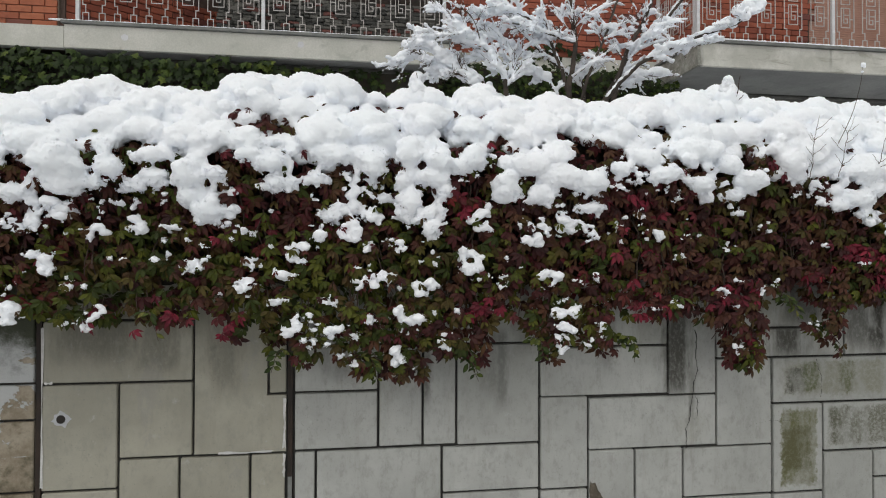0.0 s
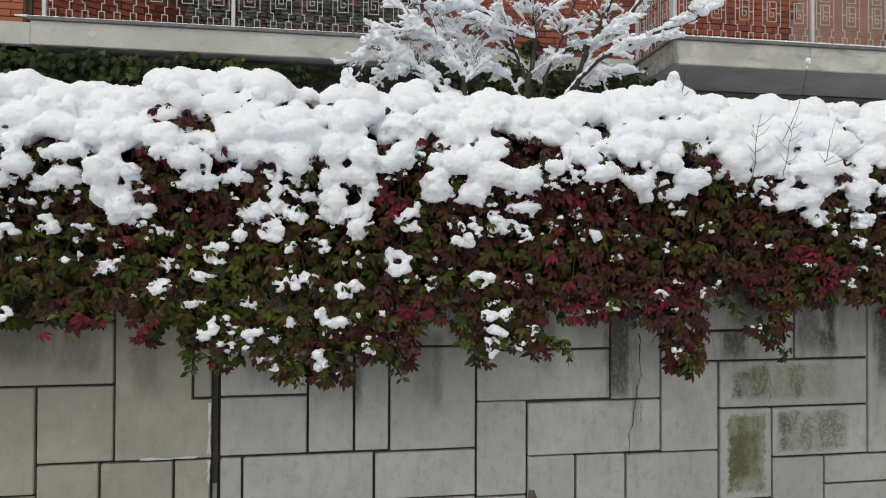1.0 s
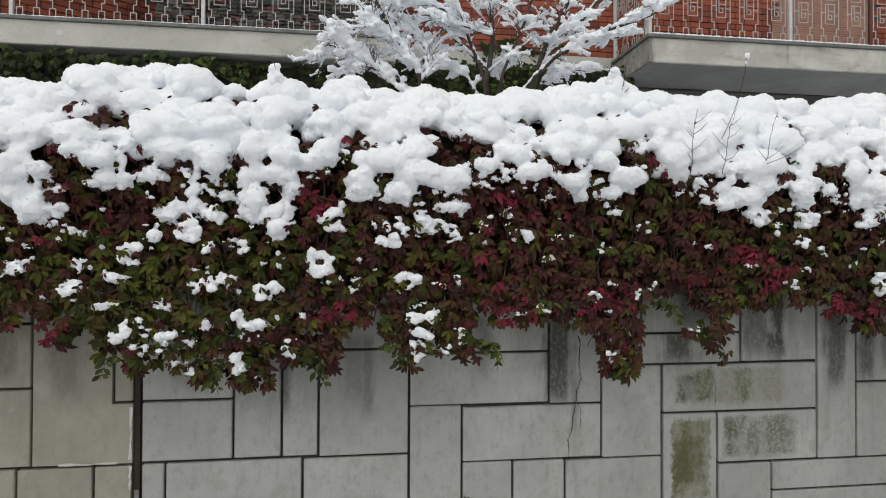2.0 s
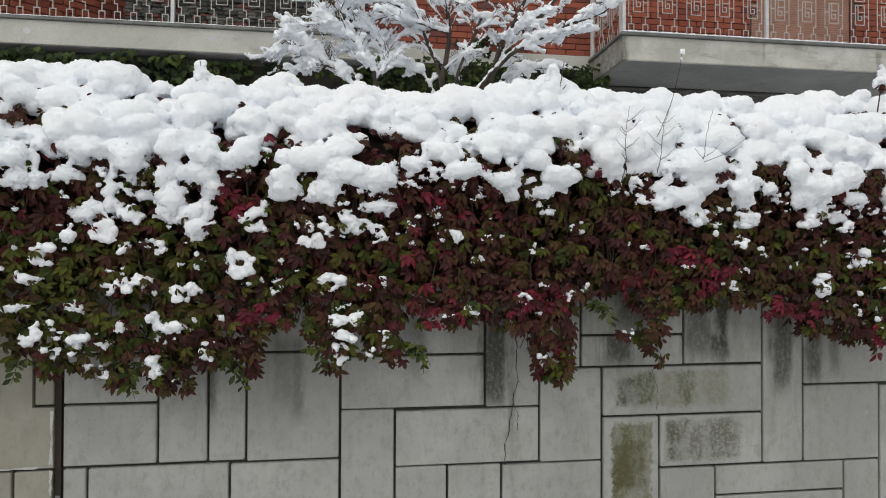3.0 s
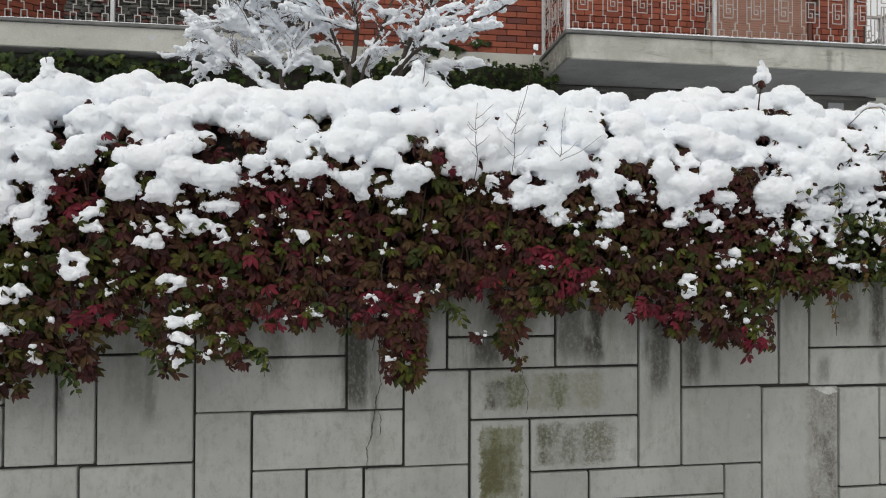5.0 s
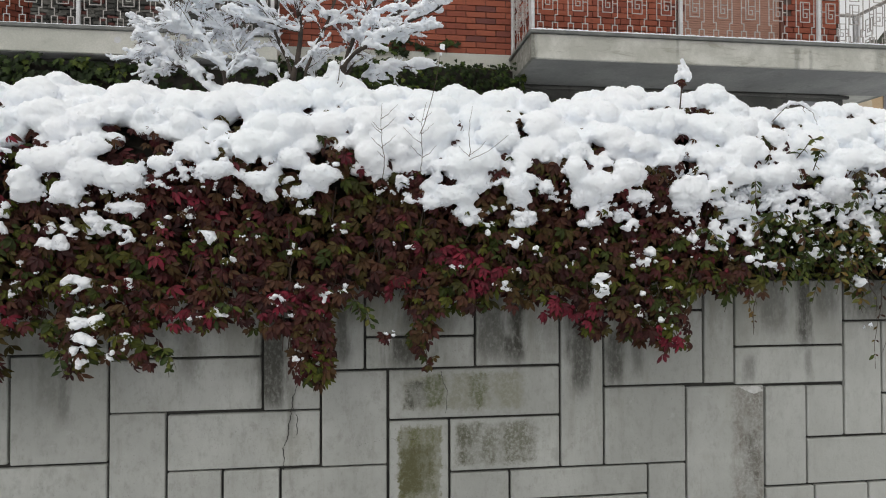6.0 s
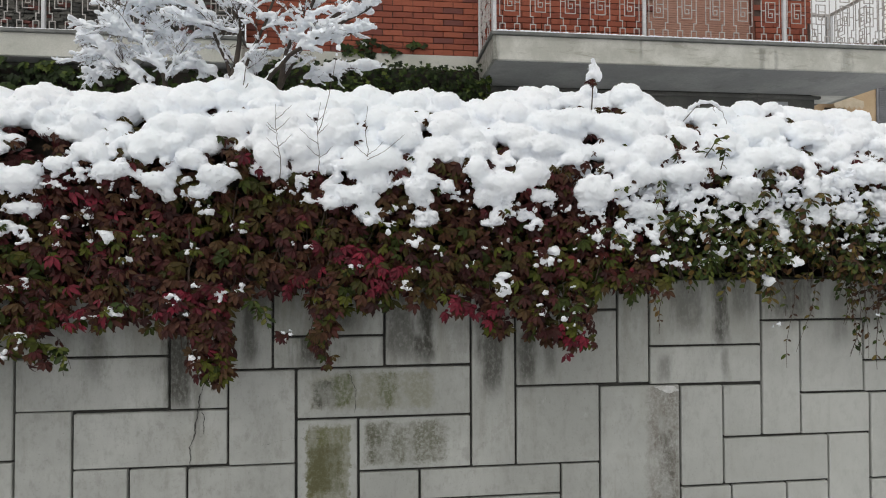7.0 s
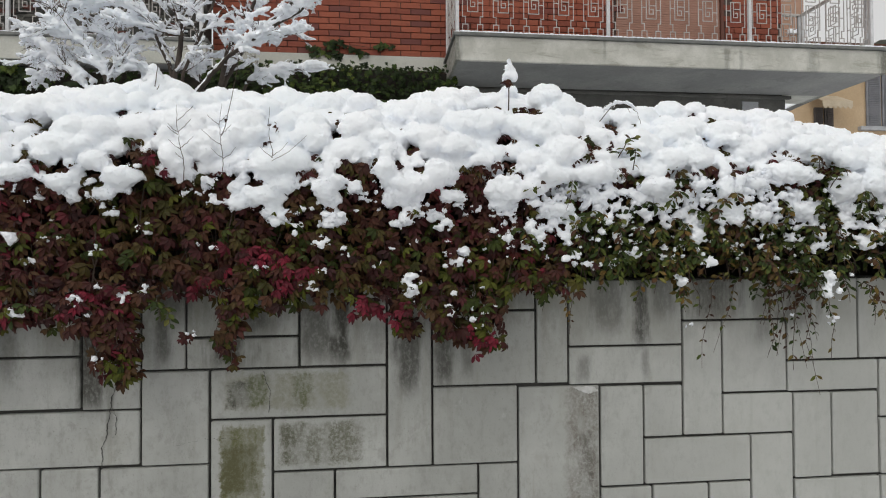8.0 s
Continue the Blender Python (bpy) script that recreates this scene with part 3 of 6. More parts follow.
stones = [stone_mesh(i) for i in range(7)]
z = 4.17
while z < 4.56:
    h = rng.uniform(0.032, 0.055)
    x = 1.05 + rng.uniform(0, 0.04)
    while x < 3.58:
        w = rng.uniform(0.06, 0.135)
        ob = new("stone", rng.choice(stones))
        ob.parent = pier
        ob.matrix_basis = pose(x + w / 2, 6.895 + rng.uniform(-0.012, 0.012), z + h / 2, 0, rng.uniform(-7, 7), 0) @ Matrix.Diagonal((w, 0.07, h, 1))
        x += w
    z += h
# pale bands, foot walls, roof
boxed("band", render_cream, house, 3.62, 10.93, HR - 0.02, HR + 0.01, 4.015, 4.193, bevel=0.004, label="cream rendered band under the bricks")
boxed("band", render_cream, house, -8, -0.473, HL - 0.078, HL + 0.01, 3.878, 4.112, bevel=0.004, label="cream rendered band under the bricks")
boxed("foot_wall", dark_render, house, 3.62, 10.99, HR + 0.02, 12.9, 1.4, 3.995)
boxed("foot_wall", dark_render, house, -8, 3.615, 7.02, 12.9, 1.4, 3.88)
boxed("lintel", dark_render, house, 6.5, 11.05, HR - 0.03, HR + 0.018, 3.785, 3.822, bevel=0.005, label="dark lintel under the balcony")
boxed("wall_plate", pale_plate, house, 10.37, 10.60, HR + 0.002, HR + 0.018, 3.53, 3.745, bevel=0.004, label="pale grey plate on the dark wall")
roof = boxed("roof", slate, house, -8.4, 11.4, 6.5, 13.4, 7.2, 7.45, bevel=0.02)
boxed("roof_snow", snow_white, house, -8.4, 11.4, 6.52, 13.4, 7.452, 7.6, bevel=0.05, segments=3)

# roller shutter of the balcony door
shutter = thing("roller_shutter_door", "closed tan roller shutter of a balcony door", "door")
boxed("shutter_box", frame_brown, shutter, 8.65, 10.13, HR + 0.05, HR + 0.14, 4.19, 6.34)
slat = box(bmesh.new(), 0, 1.425, -0.006, 0.006, 0, 0.0295, 0.004)
slat_me = bpy.data.meshes.new("slat")
slat.to_mesh(slat_me)
slat.free()
slat_me.materials.append(shutter_tan)
for i in range(70):
    ob = new("slat", slat_me)
    ob.parent = shutter
    ob.location = (8.66, HR + 0.035, 4.20 + i * 0.0305)
boxed("door_jamb", frame_brown, shutter, 10.088, 10.133, HR - 0.002, HR + 0.045, 4.197, 6.34, bevel=0.004, label="dark red-brown jamb")


# ---------------------------------------------------------------- balconies
def balcony(x0, x1, y0, y1, z0, z1, label, material):
    b = thing("balcony", label, "balcony")
    boxed("slab", material, b, x0, x1, y0, y1, z0, z1, bevel=0.006)
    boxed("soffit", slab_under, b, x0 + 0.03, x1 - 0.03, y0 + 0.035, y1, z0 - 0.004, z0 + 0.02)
    boxed("coping", slate, b, x0 - 0.025, x1 + 0.025, y0 - 0.03, y1, z1 + 0.001, z1 + 0.036, bevel=0.005, label="thin dark stone coping")
    return b


left_b = balcony(-0.47, 3.66, 6.77, 7.015, 3.882, 4.135, "pale rendered balcony slab with dark coping", render_cream)
right_b = balcony(6.42, 11.55, 6.237, 7.195, 3.84, 4.108, "weathered grey concrete balcony slab with dark coping", slab_grey)
boxed("slab", slab_grey, right_b, 10.945, 11.55, 7.197, 7.62, 3.84, 4.108, bevel=0.006)
for px, pz in ((0.135, 4.02), (1.98, 4.035)):
    bm = bmesh.new()
    ring = [bm.verts.new((px + (0.036 + 0.014 * noise.noise((math.cos(a) * 3, math.sin(a) * 3, px))) * math.cos(a), 6.7675,
                          pz + (0.036 + 0.014 * noise.noise((math.cos(a) * 3, math.sin(a) * 3, px + 5))) * math.sin(a))) for a in (2 * math.pi * i / 17 for i in range(17))]
    bm.faces.new(ring[::-1])
    part("patch", bm, post_paint, left_b, "small white repaired spot")

# ---- railings: square bars bent into keys
W = 0.0040
RAIL_H = 0.83


def scroll_mesh():
    """One key of the railing: two stepped uprights on little feet, with a square spiral between."""
    bm = bmesh.new()
    for s in (-1, 1):
        q = lambda x, z: (s * x, 0, z)
        bar(bm, [q(0.112, RAIL_H), q(0.112, 0.19), q(0.082, 0.19), q(0.082, 0.105)], W)
        bar(bm, [q(0.052, 0.015), q(0.052, 0.105), q(0.112, 0.105), q(0.112, 0.015)], W)
    p = lambda x, z: (x, 0, z)
    for base in (0.245, 0.52):
        bar(bm, [p(-0.058, base + 0.23), p(-0.058, base), p(0.058, base), p(0.058, base + 0.15), p(-0.012, base + 0.15)], W)
        bar(bm, [p(-0.024, base + 0.23), p(-0.024, base + 0.055), p(0.024, base + 0.055), p(0.024, base + 0.105), p(-0.004, base + 0.105)], W)
        bar(bm, [p(0.058, base + 0.10), p(0.112, base + 0.10)], W)
        bar(bm, [p(-0.112, base + 0.13), p(-0.058, base + 0.13)], W)
        bar(bm, [p(0.058, base + 0.15), p(0.058, base + 0.23), p(-0.058, base + 0.23)], W)
    me = bpy.data.meshes.new("scroll")
    bm.to_mesh(me)
    bm.free()
    me.materials.append(rail_paint)
    return me


scroll = scroll_mesh()


def railing(x, y, z, turn, length, bays, label, units=5):
    """A run of railing from (x, y, z); bays: where posts stand along it."""
    r = thing("balcony_railing", label, "railing", "balcony railings")
    r.matrix_basis = pose(x, y, z, 0, 0, turn)
    for i, s in enumerate(bays):
        boxed("post", post_paint, r, s - 0.019, s + 0.019, -0.019, 0.019, 0, RAIL_H + 0.02, bevel=0.003, label="white square post")
    boxed("bottom_rail", post_paint, r, bays[0] + 0.02, bays[-1] - 0.02, -0.013, 0.013, 0.002, 0.020, bevel=0.002)
    boxed("handrail", rail_paint, r, bays[0] - 0.03, bays[-1] + 0.03, -0.025, 0.025, RAIL_H + 0.022, RAIL_H + 0.055, bevel=0.006)
    for a, b in zip(bays, bays[1:]):
        n = max(1, round((b - a) / 0.335))
        for i in range(n):
            ob = new("scroll", scroll)
            ob.parent = r
            ob.location = (a + (b - a) * (i + 0.5) / n, 0, 0)
    return r


railing(-0.345, 6.80, 4.172, 0, 3.95, [0, 1.916, 3.95], "white wrought iron balcony railing with square key pattern")
railing(6.445, 6.27, 4.145, 0, 4.93, [0, 1.71, 3.405, 4.94], "white wrought iron balcony railing with square key pattern")
railing(6.445, 6.31, 4.145, 90, 0.9, [0.02, 0.86], "white wrought iron side railing with square key pattern")
railing(11.39, 6.31, 4.145, 90, 1.1, [0.03, 1.1], "white wrought iron side railing with square key pattern")
railing(10.96, 7.44, 4.145, 0, 0.4, [0.0, 0.40], "white wrought iron railing end with square key pattern")

# ---------------------------------------------------------------- distance
far_house = thing("yellow_house", "ochre rendered house with grey shutters and tiled roof", "house")
boxed("wall", yellow_render, far_house, 18.2, 32, 17.0, 27, 1.42, 8.3)
bm = bmesh.new()
pr = [bm.verts.new(v) for v in ((17.7, 16.4, 8.2), (32.5, 16.4, 8.2), (32.5, 22, 9.3), (17.7, 22, 9.3), (17.7, 27.6, 8.2), (32.5, 27.6, 8.2))]
for q in ((0, 1, 2, 3), (3, 2, 5, 4), (0, 3, 4), (1, 5, 2), (0, 4, 5, 1)):
    bm.faces.new([pr[i] for i in q])
part("roof", bm, frame_brown, far_house, "brown tiled roof")
for x0, x1, z0, z1, mat_s in ((20.88, 21.38, 5.8, 7.45, shutter_grey), (21.43, 21.93, 5.8, 7.45, shutter_grey), (19.1, 19.4, 4.6, 6.35, shutter_dark), (19.45, 19.75, 4.6, 6.35, shutter_dark)):
    pane = boxed("window_shutter", mat_s, far_house, x0, x1, 16.94, 16.99, z0, z1, bevel=0.008, label="closed louvred shutter")
    n = int((z1 - z0 - 0.1) / 0.06)
    for i in range(n):
        lou = box(bmesh.new(), x0 + 0.06, x1 - 0.06, 16.91, 16.939, z0 + 0.06 + i * 0.06, z0 + 0.085 + i * 0.06)
        part("louvre", lou, mat_s, pane)
boxed("window_sill", pale_plate, far_house, 20.6, 21.9, 16.85, 17.0, 5.66, 5.78, bevel=0.01)
awning = thing("awning", "beige cloth awning with scalloped edge on the ochre house", "awning")
bm = bmesh.new()
top = [bm.verts.new((18.9 + 0.055 * i, 16.96, 6.72)) for i in range(19)]
low = [bm.verts.new((18.9 + 0.055 * i, 16.35, 6.40)) for i in range(19)]
hem_v = [bm.verts.new((18.9 + 0.055 * i, 16.34, 6.24 - (0.07 if i % 3 else 0.0))) for i in range(19)]
for a, b in ((top, low), (low, hem_v)):
    for i in range(18):
        bm.faces.new((a[i], a[i + 1], b[i + 1], b[i]))
cloth = part("cloth", bm, awning_cloth, awning)
cloth.modifiers.new("thick", "SOLIDIFY").thickness = 0.01
shed = thing("lean_to_roof", "low lean-to roof with snow and a dark gutter", "roof")
bm = box(bmesh.new(), 0, 1.0, 0, 0.9, 0, 0.05)
bm.transform(pose(16.30, 14.64, 5.57, 12, -23.5, 0))
part("roof_sheet", bm, snow_white, shed)
bm = tube(bmesh.new(), [Vector((16.25, 14.58, 5.52)), Vector((17.25, 14.58, 5.96))], 0.05, 0.05, 8)
part("gutter", bm, gutter_metal, shed, "dark metal gutter")
boxed("wall", yellow_render, shed, 16.4, 17.1, 15.2, 17.0, 1.42, 5.50)
pink = thing("pink_building", "tall pinkish rendered building with a pale ledge", "building")
boxed("wall", pink_render, pink, 22, 28.9, 30, 40, 1.42, 17)
boxed("ledge", snow_white, pink, 27.9, 28.95, 29.8, 30.0, 13.9, 14.15, bevel=0.02)
boxed("roof", frame_brown, pink, 21.6, 29.3, 29.6, 40.4, 17, 17.4, bevel=0.03)
bm = bmesh.new()
bmesh.ops.create_grid(bm, x_segments=200, y_segments=20, size=1, matrix=Matrix.Identity(4))
for v in bm.verts:
    x, y = 60 + (v.co.x + 1) * 300, 150 + (v.co.y + 1) * 90
    ridge = max(0, 1 - abs(v.co.y)) ** 0.7
    crest = min(112, max(30, 75 + 0.78 * (x - 197)))
    v.co = Vector((x, y, -2 + ridge * (crest + 4 * noise.fractal((x * 0.05, y * 0.05, 0), 1, 2, 4) + 3 * noise.noise((x * 0.4, y * 0.4, 2)))))
hill = part("hill", bm, hill_dark, None, "", True)
tagged(hill, "dark wooded hill far behind the houses", "hill", kind="structure")


# ---------------------------------------------------------------- leaves
def leaflet(verts, faces, base, turn, length, width, droop):
    """Adds a pointed leaflet, folded along its rib, to a leaf that shares the base vertex."""
    c, s = math.cos(turn), math.sin(turn)
    n = len(verts)
    for x, y in ((-0.22, 0.18), (0, 0.18), (0.22, 0.18), (-0.96, 0.50), (0, 0.52), (0.96, 0.50), (-0.80, 0.78), (0, 0.82), (0.80, 0.78), (0, 1.0)):
        px, py = x * width, y * length
        z = -0.16 * width * (1 if x == 0 else -1.2) - droop * y * y * length
        verts.append((c * px - s * py, s * px + c * py, z))
    faces += [(base, n + 1, n), (base, n + 2, n + 1), (n, n + 1, n + 4, n + 3), (n + 1, n + 2, n + 5, n + 4),
              (n + 3, n + 4, n + 7, n + 6), (n + 4, n + 5, n + 8, n + 7), (n + 6, n + 7, n + 9), (n + 7, n + 8, n + 9)]


def palmate(seed, count):
    r = random.Random(seed)
    verts, faces = [(0, 0, 0)], []
    for i in range(count):
        a = (i - (count - 1) / 2) * radians(40 if count == 5 else 46)
        size = 0.050 * (1 - 0.14 * abs(a)) * r.uniform(0.85, 1.12)
        leaflet(verts, faces, 0, a + r.uniform(-0.16, 0.16), size, size * r.uniform(0.205, 0.25), r.uniform(0.1, 1.1))
    return np.array(verts), faces


def single(seed, length, ratio):
    r = random.Random(seed)
    verts, faces = [(0, 0, 0)], []
    leaflet(verts, faces, 0, 0, length, length * ratio, r.uniform(0.1, 0.5))
    return np.array(verts), faces


def ivy_shape(seed):
    """A five-lobed ivy leaf."""
    r = random.Random(seed)
    rim = [(0, 0), (-0.30, -0.12), (-0.50, 0.10), (-0.30, 0.26), (-0.44, 0.56), (-0.17, 0.58), (0, 1.0), (0.17, 0.58), (0.44, 0.56), (0.30, 0.26), (0.50, 0.10), (0.30, -0.12)]
    verts = [(0, 0.35, 0.05)] + [(x + r.uniform(-0.03, 0.03), y, -0.10 * abs(x) - 0.10 * max(0, y - 0.4)) for x, y in rim]
    faces = [(0, i, i + 1) for i in range(1, 12)] + [(0, 12, 1)]
    return np.array(verts), faces


def stand(p, normal, tip, size):
    """The matrix of a leaf at p that faces along normal with its tip towards tip."""
    n = Vector(normal).normalized()
    t = Vector(tip)
    t = (t - n * t.dot(n)).normalized()
    x = t.cross(n)
    return Matrix(((x.x * size, t.x * size, n.x * size, p[0]), (x.y * size, t.y * size, n.y * size, p[1]), (x.z * size, t.z * size, n.z * size, p[2]), (0, 0, 0, 1)))


def spread_leaves(parent, name, shapes, places, material, singles):
    """Leaves at places [(matrix, shape number)]: the first singles as objects of their own, the rest in one mesh."""
    meshes = []
    for v, f in shapes:
        me = bpy.data.meshes.new(name)
        me.from_pydata([tuple(p) for p in v], [], f)
        me.materials.append(material)
        me.polygons.foreach_set("use_smooth", [True] * len(me.polygons))
        meshes.append(me)
    for m, k in places[:singles]:
        ob = new(name, meshes[k])
        ob.parent = parent
        ob.matrix_basis = m
    verts, faces, n = [], [], 0
    for m, k in places[singles:]:
        v, f = shapes[k]
        a = np.array(m)
        verts.append(v @ a[:3, :3].T + a[:3, 3])
        faces += [tuple(i + n for i in q) for q in f]
        n += len(v)
    if verts:
        tagged(joined(name + "_mass", np.vstack(verts).tolist(), faces, material, parent), kind="stuff")


# ---- outline of the hedge along the wall
HEM = curve_of([(-1, 1.45), (0.6, 1.42), (1.24, 1.44), (1.45, 1.37), (1.72, 1.39), (1.87, 1.38), (1.98, 1.47), (2.11, 1.32), (2.25, 1.26), (2.41, 1.2), (2.55, 1.23),
                (2.67, 1.13), (2.89, 1.1), (2.94, 1.19), (3.16, 1.18), (3.21, 1.35), (3.37, 1.3), (3.46, 1.19), (3.57, 1.26), (3.76, 1.21), (3.83, 1.37), (4.19, 1.36),
                (4.38, 1.15), (4.46, 1.11), (4.51, 1.15), (4.55, 1.48), (4.78, 1.50), (4.84, 1.38), (4.88, 1.19), (4.94, 1.2), (4.98, 1.40), (5.06, 1.42),
                (5.21, 1.43), (5.62, 1.42), (5.66, 1.32), (5.85, 1.29), (6.04, 1.24), (6.14, 1.23), (6.16, 1.45), (6.25, 1.54), (6.39, 1.44), (6.57, 1.50)])
HEM_END = curve_of([(6.57, 1.50), (6.77, 1.6), (6.93, 1.50), (7.05, 1.58), (7.29, 1.64), (7.36, 1.5), (7.7, 1.5), (7.91, 1.52), (8.07, 1.55), (9, 1.5), (13, 1.5)])
TOP = curve_of([(-3, 2.45), (0.99, 2.44), (1.14, 2.43), (1.43, 2.54), (1.56, 2.49), (1.91, 2.48), (2.03, 2.54), (2.06, 2.60), (2.26, 2.58), (2.31, 2.55), (2.53, 2.59), (2.67, 2.49),
                (2.78, 2.49), (2.91, 2.54), (3.05, 2.51), (3.25, 2.57), (3.39, 2.49), (3.60, 2.54), (3.82, 2.49), (4.01, 2.54), (4.33, 2.59), (4.48, 2.61), (4.67, 2.57), (4.93, 2.55),
                (5.26, 2.56), (5.49, 2.57), (5.61, 2.50), (5.79, 2.55), (5.91, 2.58), (6.21, 2.59), (6.46, 2.62), (6.58, 2.53), (6.71, 2.50), (7.22, 2.54), (7.69, 2.52), (7.96, 2.45),
                (8.17, 2.42), (8.31, 2.37), (8.48, 2.39), (9.2, 2.36), (13, 2.4)])
EDGE = curve_of([(-3, 1.93), (1.2, 1.91), (1.33, 1.95), (1.47, 1.92), (1.52, 1.98), (1.59, 2.06), (1.65, 2.0), (1.78, 1.96), (1.90, 2.0), (1.96, 1.83), (2.10, 1.83), (2.13, 2.04),
                 (2.19, 2.13), (2.31, 2.14), (2.40, 2.05), (2.54, 2.07), (2.69, 2.02), (2.76, 2.03), (2.83, 1.82), (2.89, 1.99), (3.04, 1.95), (3.15, 2.06), (3.19, 2.15), (3.27, 2.07),
                 (3.31, 1.94), (3.51, 1.90), (3.56, 1.96), (3.73, 1.90), (3.78, 1.99), (3.91, 2.08), (4.03, 1.96), (4.11, 2.01), (4.26, 1.95), (4.41, 1.91), (4.49, 1.98), (4.56, 2.10)])
EDGE_END = curve_of([(4.56, 2.10), (4.76, 2.06), (4.84, 1.93), (5.0, 1.91), (5.06, 2.02), (5.13, 2.01), (5.23, 1.96), (5.4, 2.06), (5.5, 2.01), (5.58, 2.09), (5.65, 1.94), (5.86, 1.99),
                     (6.06, 1.91), (6.21, 1.97), (6.45, 2.02), (6.79, 2.0), (6.93, 1.93), (7.18, 2.05), (7.31, 2.0), (7.39, 2.11), (7.54, 2.03), (7.68, 1.88), (7.76, 1.98), (7.83, 2.08),
                     (7.94, 1.98), (8.4, 2.0), (9, 1.95), (13, 1.95)])
PROFILE = curve_of([(1.0, 2.60), (1.2, 2.565), (1.4, 2.55), (1.65, 2.585), (1.88, 2.62), (2.1, 2.585), (2.25, 2.66), (2.35, 2.75), (2.45, 2.88), (2.52, 3.02)])


def hem(x):
    return HEM(x) if x < 6.57 else HEM_END(x)


def edge(x):
    return EDGE(x) if x < 4.56 else EDGE_END(x)


def front(x, z):
    """How far forward the hedge comes at a height."""
    lift = (TOP(x) - 2.54) * min(1, max(0, (z - 2.0) / 0.5))
    return PROFILE(z - lift) + 0.035 * noise.noise((x * 3.1, z * 4.0, 1.7))


# ---- snow caught lower down on the leaves: x, height, half width, half height
CAUGHT_A = [(1.43, 1.87, 0.063, 0.038), (1.57, 1.89, 0.03, 0.023), (1.57, 1.77, 0.045, 0.028), (1.72, 1.81, 0.04, 0.03), (1.85, 1.80, 0.035, 0.02), (2.07, 1.74, 0.045, 0.023),
            (1.90, 1.76, 0.035, 0.02), (1.96, 1.64, 0.035, 0.022), (2.45, 1.77, 0.035, 0.035), (2.59, 1.78, 0.045, 0.04), (2.52, 1.87, 0.063, 0.04), (2.67, 1.86, 0.051, 0.038),
            (2.94, 1.83, 0.055, 0.063), (2.85, 1.89, 0.051, 0.071), (3.17, 1.85, 0.056, 0.051), (2.96, 1.66, 0.022, 0.025), (2.38, 1.69, 0.045, 0.035), (2.18, 1.65, 0.035, 0.022),
            (2.31, 1.60, 0.045, 0.025), (2.16, 1.56, 0.05, 0.035), (2.30, 1.49, 0.044, 0.02), (2.72, 1.57, 0.065, 0.03), (2.63, 1.57, 0.035, 0.022), (2.79, 1.59, 0.02, 0.022)]
CAUGHT_B = [(2.92, 1.54, 0.05, 0.03), (3.11, 1.66, 0.055, 0.045), (3.14, 1.60, 0.045, 0.025), (2.84, 1.43, 0.093, 0.03), (2.86, 1.38, 0.054, 0.025), (3.0, 1.31, 0.03, 0.044),
            (2.80, 1.24, 0.035, 0.035), (2.84, 1.20, 0.035, 0.02), (2.42, 1.31, 0.03, 0.02), (2.62, 1.23, 0.025, 0.022), (2.55, 1.24, 0.02, 0.022), (2.60, 1.35, 0.03, 0.022),
            (2.68, 1.42, 0.039, 0.02), (2.51, 1.49, 0.035, 0.022), (3.51, 1.59, 0.05, 0.03), (3.45, 1.56, 0.045, 0.025), (3.55, 1.41, 0.059, 0.059), (3.52, 1.30, 0.03, 0.044),
            (3.70, 1.35, 0.027, 0.034), (3.65, 1.31, 0.034, 0.022), (3.81, 1.81, 0.023, 0.025), (3.92, 1.87, 0.025, 0.038), (3.99, 1.78, 0.045, 0.025), (4.10, 1.68, 0.02, 0.015)]
CAUGHT_C = [(4.18, 1.77, 0.045, 0.02), (4.36, 1.72, 0.025, 0.018), (4.30, 1.51, 0.04, 0.017), (4.49, 1.54, 0.025, 0.022), (4.58, 1.54, 0.017, 0.022), (4.07, 1.46, 0.03, 0.022),
            (3.98, 1.45, 0.025, 0.02), (4.37, 1.25, 0.025, 0.02), (4.77, 1.35, 0.03, 0.015), (4.55, 1.82, 0.025, 0.018), (5.03, 1.64, 0.02, 0.015), (4.85, 1.59, 0.02, 0.012),
            (3.42, 1.78, 0.06, 0.05), (3.56, 1.83, 0.061, 0.035), (1.36, 1.65, 0.06, 0.035), (1.27, 1.48, 0.039, 0.069), (1.50, 1.56, 0.045, 0.025), (1.58, 1.44, 0.037, 0.044),
            (1.50, 1.42, 0.049, 0.015), (1.30, 1.78, 0.04, 0.03), (2.27, 1.99, 0.045, 0.04), (1.65, 1.66, 0.035, 0.017), (1.81, 1.66, 0.03, 0.022), (1.93, 1.63, 0.025, 0.022)]
